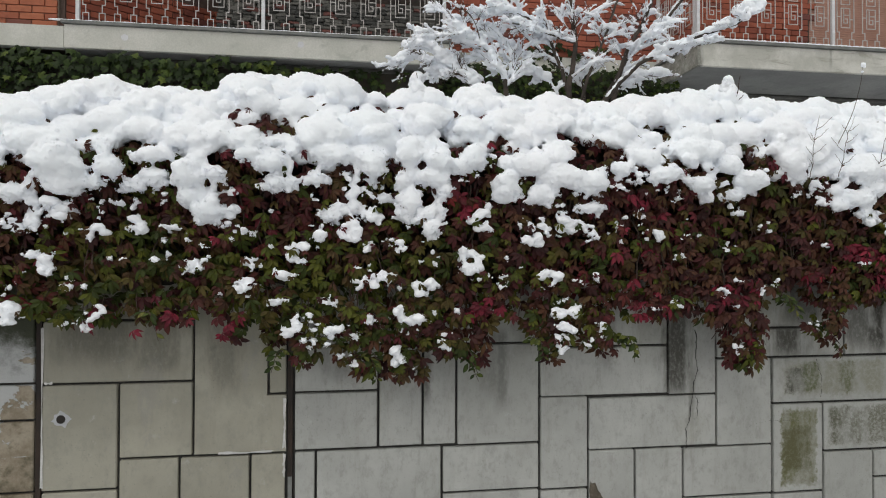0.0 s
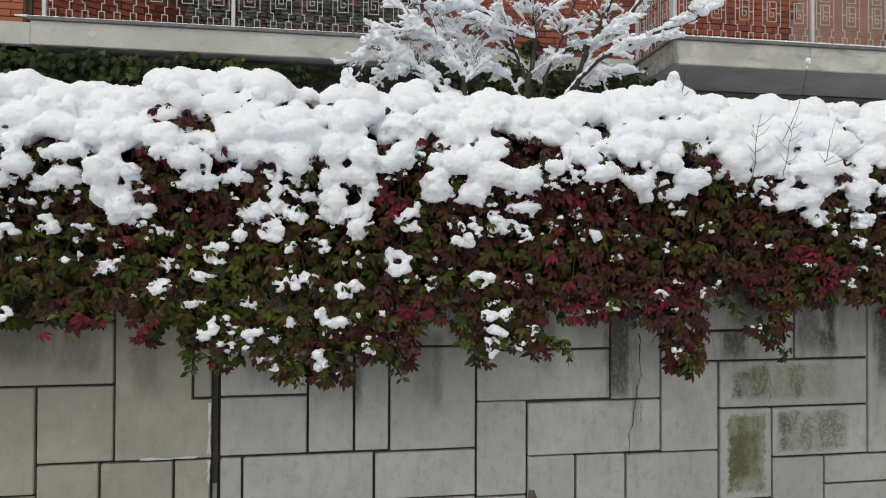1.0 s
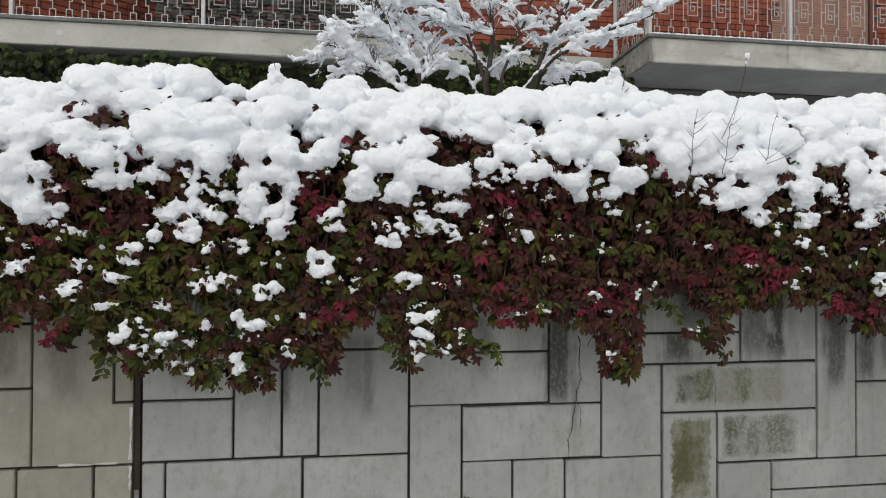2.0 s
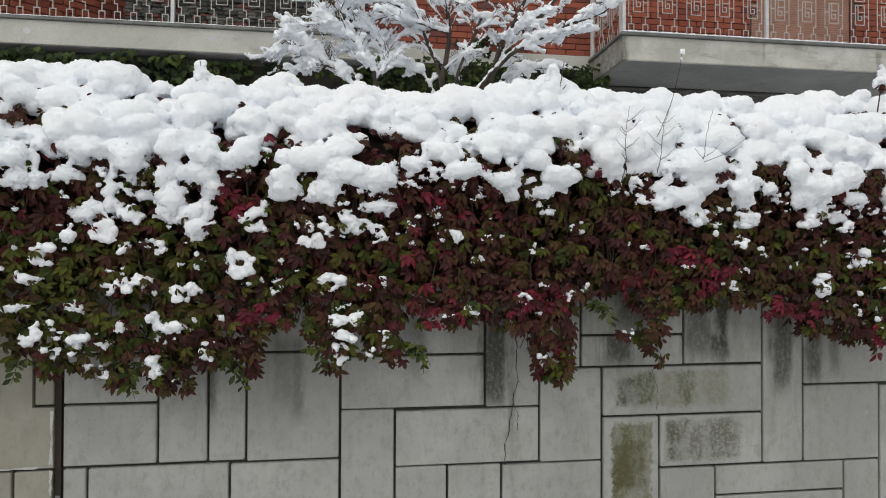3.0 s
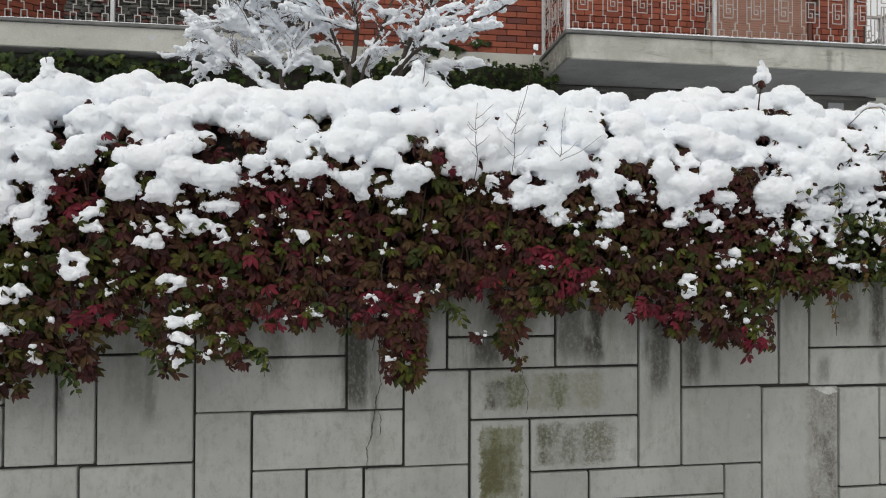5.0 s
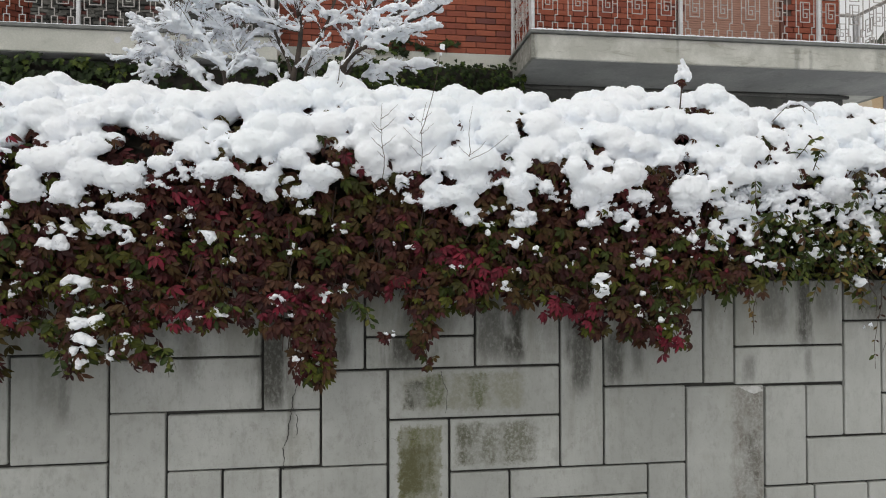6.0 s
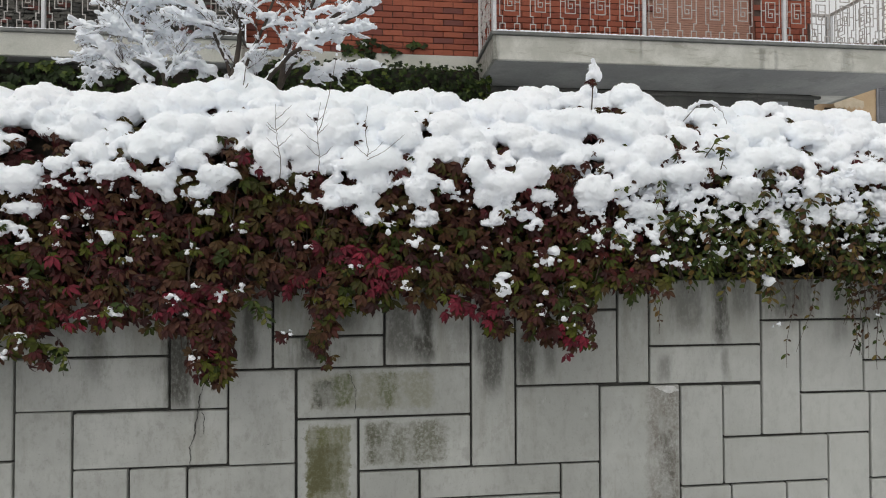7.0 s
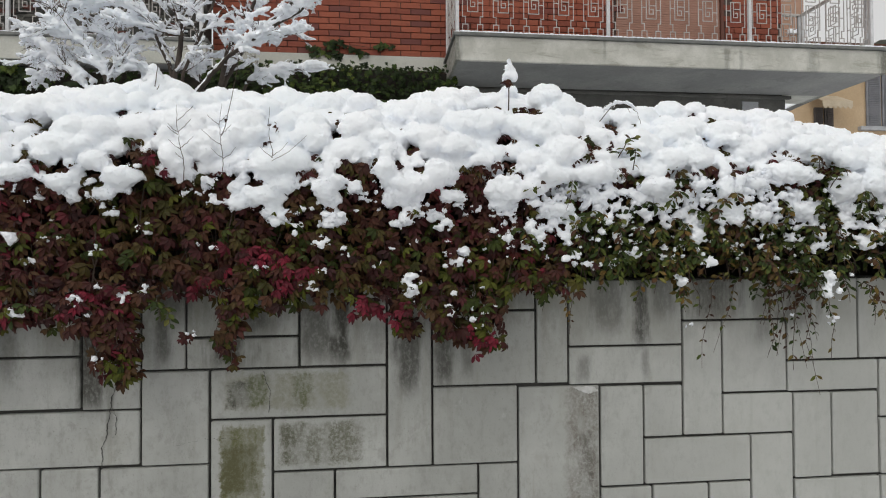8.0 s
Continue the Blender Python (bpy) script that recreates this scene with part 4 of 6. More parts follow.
CAUGHT_D = [(1.99, 1.65, 0.03, 0.02), (3.27, 1.57, 0.017, 0.022), (3.71, 1.59, 0.02, 0.02), (3.62, 1.56, 0.022, 0.017), (2.76, 1.74, 0.02, 0.018), (2.68, 1.72, 0.023, 0.018),
            (5.37, 1.86, 0.066, 0.035), (5.13, 1.87, 0.045, 0.03), (5.20, 1.82, 0.035, 0.025), (5.68, 1.86, 0.04, 0.033), (5.78, 1.88, 0.051, 0.025), (5.73, 1.77, 0.035, 0.02),
            (5.92, 1.82, 0.025, 0.02), (5.57, 1.66, 0.022, 0.02), (5.32, 1.75, 0.04, 0.025), (5.95, 1.71, 0.06, 0.055), (5.90, 1.65, 0.03, 0.02), (5.73, 1.57, 0.04, 0.054),
            (5.26, 1.57, 0.045, 0.02), (5.89, 1.44, 0.02, 0.025), (6.01, 1.42, 0.034, 0.02), (6.04, 1.38, 0.025, 0.02), (6.36, 1.89, 0.114, 0.051), (6.25, 1.83, 0.055, 0.025)]
CAUGHT_E = [(6.18, 1.77, 0.03, 0.03), (6.27, 1.75, 0.025, 0.03), (6.10, 1.79, 0.03, 0.023), (6.45, 1.70, 0.03, 0.03), (6.55, 1.64, 0.03, 0.02), (6.76, 1.83, 0.04, 0.02),
            (6.77, 1.71, 0.04, 0.023), (6.90, 1.99, 0.095, 0.05), (7.11, 1.80, 0.06, 0.06), (7.15, 1.66, 0.06, 0.025), (6.99, 1.56, 0.04, 0.025), (7.24, 1.83, 0.03, 0.03),
            (6.96, 1.74, 0.04, 0.018), (7.44, 1.90, 0.056, 0.035), (7.64, 1.92, 0.056, 0.056), (7.62, 1.61, 0.02, 0.015), (7.78, 1.54, 0.035, 0.064), (7.72, 1.74, 0.03, 0.025)]
CAUGHT_F = [(7.05, 1.36, 0.03, 0.012), (7.55, 1.41, 0.022, 0.012), (7.76, 1.38, 0.029, 0.015), (8.04, 2.0, 0.1, 0.063), (7.89, 1.91, 0.04, 0.03), (6.62, 1.79, 0.035, 0.025),
            (6.71, 1.94, 0.035, 0.025), (7.30, 2.03, 0.05, 0.05), (7.45, 1.72, 0.025, 0.02), (8.0, 1.78, 0.025, 0.018), (8.02, 1.66, 0.02, 0.015), (6.97, 1.89, 0.046, 0.023), (7.22, 1.97, 0.045, 0.025)]

hedge = thing("creeper_hedge", "dark red and green creeper hanging over the wall, under snow", "hedge")
# Near-black sheet behind the leaves: the hedge's inner shade put in as colour.
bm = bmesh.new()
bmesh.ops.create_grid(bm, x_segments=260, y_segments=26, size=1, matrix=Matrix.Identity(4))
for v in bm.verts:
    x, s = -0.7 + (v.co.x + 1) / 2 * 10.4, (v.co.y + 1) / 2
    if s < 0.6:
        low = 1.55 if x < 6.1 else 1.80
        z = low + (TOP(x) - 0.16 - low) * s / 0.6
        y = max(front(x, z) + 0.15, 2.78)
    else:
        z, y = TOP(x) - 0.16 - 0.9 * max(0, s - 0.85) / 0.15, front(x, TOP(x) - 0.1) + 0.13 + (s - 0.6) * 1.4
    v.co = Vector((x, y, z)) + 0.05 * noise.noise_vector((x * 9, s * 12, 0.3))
part("shade_backing", bm, leaf_gap_shade, hedge)

FIVE = [palmate(i, 5) for i in range(3)] + [palmate(9, 3), palmate(12, 4)]


def hang(x, z, inset, size):
    r = rng
    y = front(x, z) + inset
    n = (r.uniform(-0.9, 0.9), -1, r.uniform(-0.1, 1.2))
    t = (r.uniform(-1.1, 1.1), r.uniform(-0.6, 0.1), -1)
    return stand((x, y, z), n, t, size)


reds, mids = [], []
CLUMPS = CAUGHT_A + CAUGHT_B + CAUGHT_C + CAUGHT_D + CAUGHT_E + CAUGHT_F
for x, z, w, h in CLUMPS:
    if x < 6.3 and z < 1.75:
        for i in range(3):
            q = x + rng.uniform(-1, 1) * w
            (reds if rng.random() < 0.5 else mids).append((hang(q, z + h * 0.4, 0.012, rng.uniform(0.7, 1.0)), rng.randrange(5), 0, q))
    if x < 6.6:
        for i in range(2):
            q = x + rng.choice((-1, 1)) * w * rng.uniform(0.5, 1.1)
            (reds if rng.random() < 0.5 else mids).append((hang(q, z + h * rng.uniform(-0.4, 0.9), -0.032, rng.uniform(0.4, 0.75)), rng.randrange(5), 0, q))
for i in range(9400):
    x = rng.uniform(-0.4, 6.75)
    lo, hi = hem(x), edge(x) + 0.10
    z = lo + 0.03 + (hi - lo) * rng.random()
    if x > 6.2 and rng.random() < (x - 6.2) / 0.5:
        continue
    # the hem thins out into single strands
    if z < lo + 0.17 and noise.noise((x * 13, z * 0.6, 6.0)) < 0.12 - 2.6 * (z - lo):
        continue
    inset = rng.random() ** 1.5 * 0.17
    # red stretches lie in the lower half and to the far end, green ones amid them
    red = 0.42 + 1.0 * noise.noise((x * 1.3, z * 2.2, 4.0)) + 0.25 * (x > 3.0) + (0.35 if z > 1.85 else 0)
    (reds if rng.random() < red else mids).append((hang(x, z, inset, rng.uniform(0.72, 1.12)), rng.randrange(5), inset, x))
for i in range(1700):
    x = rng.uniform(-0.4, 8.6)
    z = edge(x) + (TOP(x) - 0.08 - edge(x)) * rng.random()
    reds.append((hang(x, z, rng.uniform(0.0, 0.07), rng.uniform(0.6, 1.0)), rng.randrange(5), 1, x))
for i in range(1500):
    x = rng.uniform(-0.4, 8.6)
    z = edge(x) + 0.02 + 0.26 * rng.random()
    (reds if rng.random() < 0.8 else mids).append((hang(x, z, rng.uniform(0.0, 0.06), rng.uniform(0.55, 0.95)), rng.randrange(5), 1, x))
# strands that hang below the rest: x, height of the last leaf, sideways drift
for x, low, drift in ((4.91, 1.20, 0.02), (4.89, 1.27, -0.03), (4.45, 1.12, 0.04), (4.40, 1.17, -0.02), (4.47, 1.2, 0.05), (2.88, 1.11, 0.04), (2.70, 1.14, -0.04), (2.80, 1.12, 0.0),
                      (6.10, 1.25, 0.05), (6.02, 1.28, -0.03), (5.86, 1.30, 0.02), (3.47, 1.20, 0.02), (3.74, 1.22, 0.03), (4.02, 1.36, -0.02), (2.42, 1.20, -0.03), (1.96, 1.38, -0.05), (1.72, 1.40, 0.02),
                      (5.30, 1.44, 0.02), (5.66, 1.33, 0.02), (4.15, 1.36, 0.03), (3.15, 1.19, 0.05)):
    pts, z = [], max(low + 0.28, 1.5)
    while z > low + 0.02:
        f = (low + 0.3 - z) / 0.3
        pts.append((x + drift * f + rng.uniform(-0.006, 0.006), front(x, z) + 0.03 + rng.uniform(-0.015, 0.015), z))
        z -= 0.035
    part("stem", tube(bmesh.new(), pts, 0.0025, 0.0014, 4), twig_brown, hedge)
    for px, py, pz in pts[1:]:
        for k in range(2 if pz < low + 0.1 else 1):
            side = rng.uniform(-0.028, 0.028)
            (reds if rng.random() < 0.75 else mids).append((hang(px + side, pz, 0.02, rng.uniform(0.65, 0.95)), rng.randrange(5), 0, px))
# tufts that have turned bright crimson
crimson = []
for x, z, n in ((3.19, 1.45, 11), (1.85, 1.42, 4), (2.12, 1.38, 5), (1.60, 1.42, 3), (3.12, 1.91, 8), (4.30, 1.51, 10), (5.01, 1.70, 14), (5.12, 1.69, 10), (5.22, 1.60, 14), (4.60, 2.13, 5),
                (3.95, 1.44, 7), (4.40, 1.49, 10), (4.47, 1.55, 6), (5.50, 1.46, 9), (6.06, 1.30, 12), (5.66, 1.44, 7), (4.80, 1.60, 8)):
    for i in range(n):
        q = x + rng.gauss(0, 0.045)
        crimson.append((hang(q, z + rng.gauss(0, 0.03), rng.uniform(-0.015, 0.02), rng.uniform(0.7, 1.0)), rng.randrange(5)))
spread_leaves(hedge, "leaf", FIVE, crimson, creeper_crimson, 60)
for name, some, mat_l, n in (("leaf", reds, creeper_red, 170), ("leaf", mids, creeper_mid, 120)):
    some.sort(key=lambda q: (not (2.6 < q[3] < 5.2), q[2]))
    spread_leaves(hedge, name, FIVE, [(m, k) for m, k, _, _ in some], mat_l, n)
# bare stems of the creeper
for i in range(150):
    x = rng.uniform(-0.4, 8.4)
    z = min(edge(x) + 0.05, 2.0)
    pts = []
    while z > hem(x) + 0.05:
        pts.append((x, front(x, z) + 0.06 + rng.uniform(-0.03, 0.03), z))
        z -= 0.07
        x += rng.uniform(-0.035, 0.035)
    if len(pts) > 2:
        part("stem", tube(bmesh.new(), pts, 0.004, 0.002, 4), twig_brown, hedge)

# ---- small-leaved climber at the far end of the hedge
climber = thing("green_climber", "green and bronze small-leaved climber with arching sprays, snow on it", "climber")
OVAL = [single(i, 0.042, r) for i, r in enumerate((0.24, 0.28, 0.21))]
greens, bronzes = [], []
spray_bm = bmesh.new()


def spray(x, y, z, reach, fall, lean, count, bronze):
    """An arching twig with leaves in pairs."""
    pts = []
    for i in range(9):
        f = i / 8
        bend = 0.11 * fall * noise.noise_vector((x * 40, f * 4.0, z * 40))
        pts.append(Vector((x + lean * f, y - reach * math.sin(f * 1.7), z + 0.06 * math.sin(f * 2.6) - fall * f * f)) + bend)
    tube(spray_bm, pts, 0.0028, 0.0011, 4)
    for i in range(count):
        f = 0.12 + 0.88 * i / count
        k = min(7, int(f * 8))
        p = pts[k].lerp(pts[k + 1], f * 8 - k)
        d = (pts[k + 1] - pts[k]).normalized()
        for s in (-1, 1):
            if rng.random() < (0.14 if fall < 0.2 else 0.18):
                continue
            t = d * 0.5 + Vector((s * rng.uniform(0.5, 1.0), rng.uniform(-0.6, 0.3), rng.uniform(-0.7, 0.25)))
            n = Vector((rng.uniform(-0.5, 0.5), -0.7, rng.uniform(0.2, 1.1)))
            (bronzes if rng.random() < bronze else greens).append((stand(p, n, t, rng.uniform(0.6, 1.15) if fall < 0.2 else rng.uniform(0.4, 0.95)), rng.randrange(3)))


for i in range(640):
    x = 6.15 + 3.4 * rng.random()
    if x < 6.75 and rng.random() > (x - 6.0) / 0.7:
        continue
    z = hem(x) + 0.06 + (edge(x) - 0.05 - hem(x)) * rng.random() ** 1.2
    spray(x, front(x, z) + rng.uniform(0.02, 0.17), z, rng.uniform(0.02, 0.13), rng.uniform(0.0, 0.16), rng.uniform(-0.16, 0.16), rng.randrange(6, 12), 0.5 if 7.2 < x < 7.5 else 0.22)
# sprays that hang down the wall
for i in range(17):
    x = rng.gauss(7.60, 0.13)
    spray(x, front(x, 1.6) + 0.08, rng.uniform(1.45, 1.66), rng.uniform(-0.02, 0.08), rng.uniform(0.24, 0.56), rng.uniform(-0.22, 0.18), rng.randrange(10, 15), 0.6)
for x, z, fall in ((7.05, 1.56, 0.2), (7.0, 1.58, 0.16), (7.76, 1.55, 0.2), (6.50, 1.55, 0.26), (6.44, 1.52, 0.20), (7.98, 1.52, 0.22), (8.02, 1.5, 0.16), (7.02, 1.5, 0.12)):
    spray(x, front(x, 1.5) + 0.06, z, 0.05, fall, rng.uniform(-0.07, 0.07), 8, 0.5)
for x, z in ((6.72, 2.16), (6.78, 2.10), (7.72, 2.08), (7.80, 2.02)):
    spray(x, front(x, z) - 0.01, z, 0.07, -0.05, rng.uniform(-0.12, 0.12), 7, 0.3)
tagged(part("spray_mass", spray_bm, twig_brown, climber), kind="stuff")
for some, mat_l, n in ((greens, green_leaf, 150), (bronzes, bronze_leaf, 60)):
    spread_leaves(climber, "leaf", OVAL, some, mat_l, n)
# green sprigs that hang out of the creeper's hem
greens, bronzes, spray_bm = [], [], bmesh.new()
for x, z, lean in ((2.93, 1.26, 0.22), (2.98, 1.27, 0.16), (2.96, 1.22, 0.2), (2.72, 1.22, -0.1), (2.66, 1.2, 0.06), (3.80, 1.27, 0.10), (3.82, 1.29, 0.05), (4.13, 1.46, -0.09), (4.60, 1.46, 0.05), (4.63, 1.44, 0.06),
                   (2.35, 1.24, -0.08), (1.75, 1.42, 0.08), (3.4, 1.28, 0.06)):
    spray(x, front(x, z) + 0.03, z, 0.03, rng.uniform(0.06, 0.13), lean, 9, 0.15)
tagged(part("sprig_mass", spray_bm, twig_brown, hedge), kind="stuff")
for some in (greens, bronzes):
    spread_leaves(hedge, "leaf", OVAL, some, green_leaf, 40)

# ---------------------------------------------------------------- snow
def ball(subdivisions):
    bm = bmesh.new()
    bmesh.ops.create_icosphere(bm, subdivisions=subdivisions, radius=1.0)
    v, f = np.array([v.co[:] for v in bm.verts]), np.array([[v.index for v in f.verts] for f in bm.faces])
    bm.free()
    return v, f


BALLS = (ball(1), ball(2))


class Lumps:
    """Overlapping lumps that are fused into one surface."""

    def __init__(self):
        self.v, self.f, self.n, self.crumbs = [], [], 0, []

    def add(self, x, y, z, rx, ry, rz, crumbs=0):
        v, f = BALLS[rx > 0.022]
        self.v.append(v * (rx, ry, rz) + (x, y, z))
        self.f.append(f + self.n)
        self.n += len(v)
        for _ in range(crumbs):
            d = Vector((rng.gauss(0, 1), rng.gauss(0, 1) - 0.5, rng.gauss(0, 1))).normalized()
            self.crumbs.append((x + d.x * rx, y + d.y * ry, z + d.z * rz, rng.uniform(0.0015, 0.0045)))

    def scatter(self, parent):
        """Loose grains that break up the outline."""
        verts, faces = [], []
        for x, y, z, r in self.crumbs:
            n, q = len(verts), [r * rng.uniform(0.6, 1.4) for _ in range(6)]
            verts += [(x + q[0], y, z), (x - q[1], y, z), (x, y + q[2], z), (x, y - q[3], z), (x, y, z + q[4]), (x, y, z - q[5])]
            faces += [(n, n + 2, n + 4), (n + 2, n + 1, n + 4), (n + 1, n + 3, n + 4), (n + 3, n, n + 4), (n + 2, n, n + 5), (n + 1, n + 2, n + 5), (n + 3, n + 1, n + 5), (n, n + 3, n + 5)]
        if verts:
            tagged(joined("snow_grain_mass", verts, faces, snow_white, parent, False), kind="stuff")

    def fuse(self, name, voxel, rough, label, softness=2):
        me = bpy.data.meshes.new(name)
        me.from_pydata(np.vstack(self.v).tolist(), [], np.vstack(self.f).tolist())
        me.materials.append(snow_white)
        ob = tagged(new(name, me), label, "snow", kind="stuff")
        fused = ob.modifiers.new("fused", "REMESH")
        fused.mode, fused.voxel_size, fused.use_smooth_shade = "VOXEL", voxel, True
        soft = ob.modifiers.new("soft", "SMOOTH")
        soft.factor, soft.iterations = 0.5, softness
        for scale, strength in rough:
            tex = bpy.data.textures.new(name, "CLOUDS")
            tex.noise_scale, tex.noise_depth, tex.noise_type = scale, 2, "SOFT_NOISE"
            crumb = ob.modifiers.new("crumb", "DISPLACE")
            crumb.texture, crumb.strength, crumb.mid_level = tex, strength, 0.5
            crumb.texture_coords = "GLOBAL"
        self.scatter(ob)
        return ob


HOLES = [(1.49, 2.36), (2.29, 2.23), (2.22, 2.27), (2.60, 2.34), (2.75, 2.37), (2.03, 2.09), (1.71, 2.17), (2.83, 2.19), (3.02, 2.22), (3.09, 2.15), (3.21, 2.13), (3.27, 2.17), (3.21, 2.07), (3.40, 2.04),
         (3.57, 2.25), (3.68, 2.18), (3.75, 2.19), (3.83, 2.16), (3.94, 2.07), (4.09, 2.28), (4.21, 2.16), (4.21, 2.07), (4.40, 2.35), (4.63, 2.14), (5.38, 2.25), (5.42, 2.07), (5.50, 2.07), (5.57, 2.06),
         (5.79, 2.07), (5.74, 2.21), (5.47, 2.28), (5.91, 2.30), (6.08, 2.42), (6.20, 2.26), (6.36, 2.39), (6.34, 2.42), (6.18, 2.11), (6.77, 2.36), (7.37, 2.40),
         (2.08, 2.09), (2.15, 2.05), (1.69, 2.09), (1.80, 2.06), (1.28, 2.03), (2.77, 2.07), (2.55, 2.04)]
bank = Lumps()


def lump_at(x, z, r, out=0.0, flat=0.85, crumbs=0):
    swell = 0.05 * noise.noise((x * 4.5, z * 5.5, 8.2))
    bank.add(x, front(x, z) + r * 0.55 - swell - out, z, r * rng.uniform(0.9, 1.5), r, r * flat, crumbs)


def open_spot(x, z, r):
    return min(math.hypot(x - hx, (z - hz) * 1.2) for hx, hz in HOLES) < (0.036 if z < 2.3 else 0.030) + r * 0.8


# ---- pillows of snow that lap over the creeper: x, height, half width, half height
PILLOWS_A = [(1.23, 2.24, 0.14, 0.105), (1.26, 1.94, 0.063, 0.034), (1.32, 1.81, 0.032, 0.025), (1.34, 2.14, 0.125, 0.073), (1.35, 2.34, 0.133, 0.078), (1.43, 2.06, 0.102, 0.086),
             (1.44, 1.87, 0.055, 0.03), (1.45, 1.97, 0.087, 0.05), (1.51, 2.41, 0.114, 0.081), (1.56, 1.98, 0.041, 0.032), (1.62, 2.04, 0.057, 0.046), (1.7, 2.35, 0.125, 0.083),
             (1.71, 1.97, 0.051, 0.032), (1.73, 2.21, 0.095, 0.059), (1.79, 2.01, 0.07, 0.042), (1.79, 2.1, 0.088, 0.039), (1.91, 2.19, 0.095, 0.071), (1.91, 2.36, 0.115, 0.084),
             (1.92, 2.02, 0.066, 0.061), (1.93, 1.93, 0.047, 0.042), (1.97, 1.83, 0.028, 0.024), (2.01, 1.88, 0.071, 0.052), (2.03, 2.02, 0.052, 0.026), (2.03, 2.2, 0.072, 0.06)]
PILLOWS_B = [(2.1, 1.88, 0.033, 0.026), (2.15, 2.18, 0.081, 0.057), (2.15, 2.43, 0.102, 0.082), (2.17, 2.11, 0.066, 0.033), (2.26, 2.07, 0.067, 0.043), (2.28, 1.99, 0.043, 0.036),
             (2.34, 1.99, 0.038, 0.026), (2.37, 2.51, 0.11, 0.077), (2.45, 2.01, 0.058, 0.027), (2.47, 2.21, 0.135, 0.078), (2.52, 1.86, 0.058, 0.034), (2.52, 2.12, 0.092, 0.048),
             (2.56, 2.45, 0.106, 0.085), (2.61, 1.88, 0.039, 0.02), (2.67, 2.26, 0.126, 0.096), (2.69, 2.08, 0.068, 0.068), (2.74, 1.93, 0.032, 0.027), (2.82, 2.01, 0.037, 0.049),
             (2.84, 1.85, 0.035, 0.03), (2.85, 1.92, 0.052, 0.064), (2.85, 2.15, 0.067, 0.069), (2.95, 1.81, 0.045, 0.042), (2.95, 2.03, 0.074, 0.045), (2.95, 2.31, 0.109, 0.083)]
PILLOWS_C = [(2.98, 1.88, 0.032, 0.027), (2.98, 2.1, 0.054, 0.054), (3.01, 1.97, 0.035, 0.035), (3.08, 2.08, 0.045, 0.042), (3.13, 2.27, 0.077, 0.057), (3.14, 2.13, 0.063, 0.058),
             (3.2, 2.43, 0.109, 0.077), (3.28, 1.94, 0.046, 0.028), (3.29, 2.0, 0.058, 0.066), (3.32, 2.31, 0.106, 0.079), (3.39, 2.09, 0.096, 0.063), (3.4, 2.43, 0.097, 0.074),
             (3.45, 1.96, 0.082, 0.043), (3.49, 2.3, 0.101, 0.069), (3.52, 2.14, 0.069, 0.056), (3.55, 2.04, 0.107, 0.061), (3.58, 1.82, 0.041, 0.031), (3.6, 2.42, 0.106, 0.073),
             (3.67, 2.02, 0.093, 0.059), (3.68, 1.9, 0.073, 0.026), (3.82, 2.08, 0.052, 0.039), (3.86, 2.36, 0.112, 0.078), (3.94, 2.14, 0.086, 0.052), (4.04, 2.06, 0.099, 0.042)]
PILLOWS_D = [(4.05, 2.38, 0.126, 0.084), (4.2, 2.18, 0.147, 0.075), (4.21, 2.02, 0.069, 0.045), (4.26, 1.97, 0.029, 0.032), (4.31, 2.43, 0.129, 0.086), (4.35, 2.11, 0.064, 0.048),
             (4.39, 1.97, 0.059, 0.032), (4.47, 2.04, 0.08, 0.056), (4.63, 2.43, 0.105, 0.073), (4.68, 2.14, 0.076, 0.076), (4.69, 2.29, 0.126, 0.092), (4.72, 2.07, 0.049, 0.038),
             (4.81, 2.2, 0.083, 0.083), (4.96, 1.93, 0.061, 0.033), (4.97, 2.29, 0.113, 0.096), (5.05, 1.97, 0.091, 0.047), (5.09, 1.89, 0.039, 0.033), (5.09, 2.1, 0.104, 0.06),
             (5.13, 1.87, 0.05, 0.023), (5.14, 2.02, 0.066, 0.041), (5.28, 2.25, 0.103, 0.067), (5.33, 1.99, 0.056, 0.053), (5.35, 1.95, 0.025, 0.028), (5.37, 1.86, 0.054, 0.033)]
PILLOWS_E = [(5.39, 2.04, 0.046, 0.028), (5.47, 2.0, 0.038, 0.028), (5.49, 2.3, 0.105, 0.074), (5.6, 2.09, 0.048, 0.069), (5.62, 2.18, 0.057, 0.052), (5.63, 1.96, 0.031, 0.033),
             (5.69, 1.98, 0.072, 0.036), (5.7, 1.86, 0.044, 0.028), (5.72, 2.41, 0.112, 0.073), (5.73, 2.02, 0.098, 0.057), (5.75, 1.9, 0.029, 0.023), (5.81, 2.25, 0.119, 0.066),
             (5.84, 1.88, 0.034, 0.021), (5.85, 2.07, 0.085, 0.062), (5.91, 1.97, 0.057, 0.031), (5.93, 2.21, 0.137, 0.063), (5.95, 2.48, 0.115, 0.069), (6.05, 2.14, 0.068, 0.031),
             (6.09, 2.35, 0.123, 0.071), (6.15, 1.93, 0.058, 0.034), (6.17, 2.0, 0.095, 0.071), (6.29, 2.01, 0.069, 0.053), (6.35, 2.31, 0.123, 0.082), (6.38, 2.07, 0.106, 0.058)]
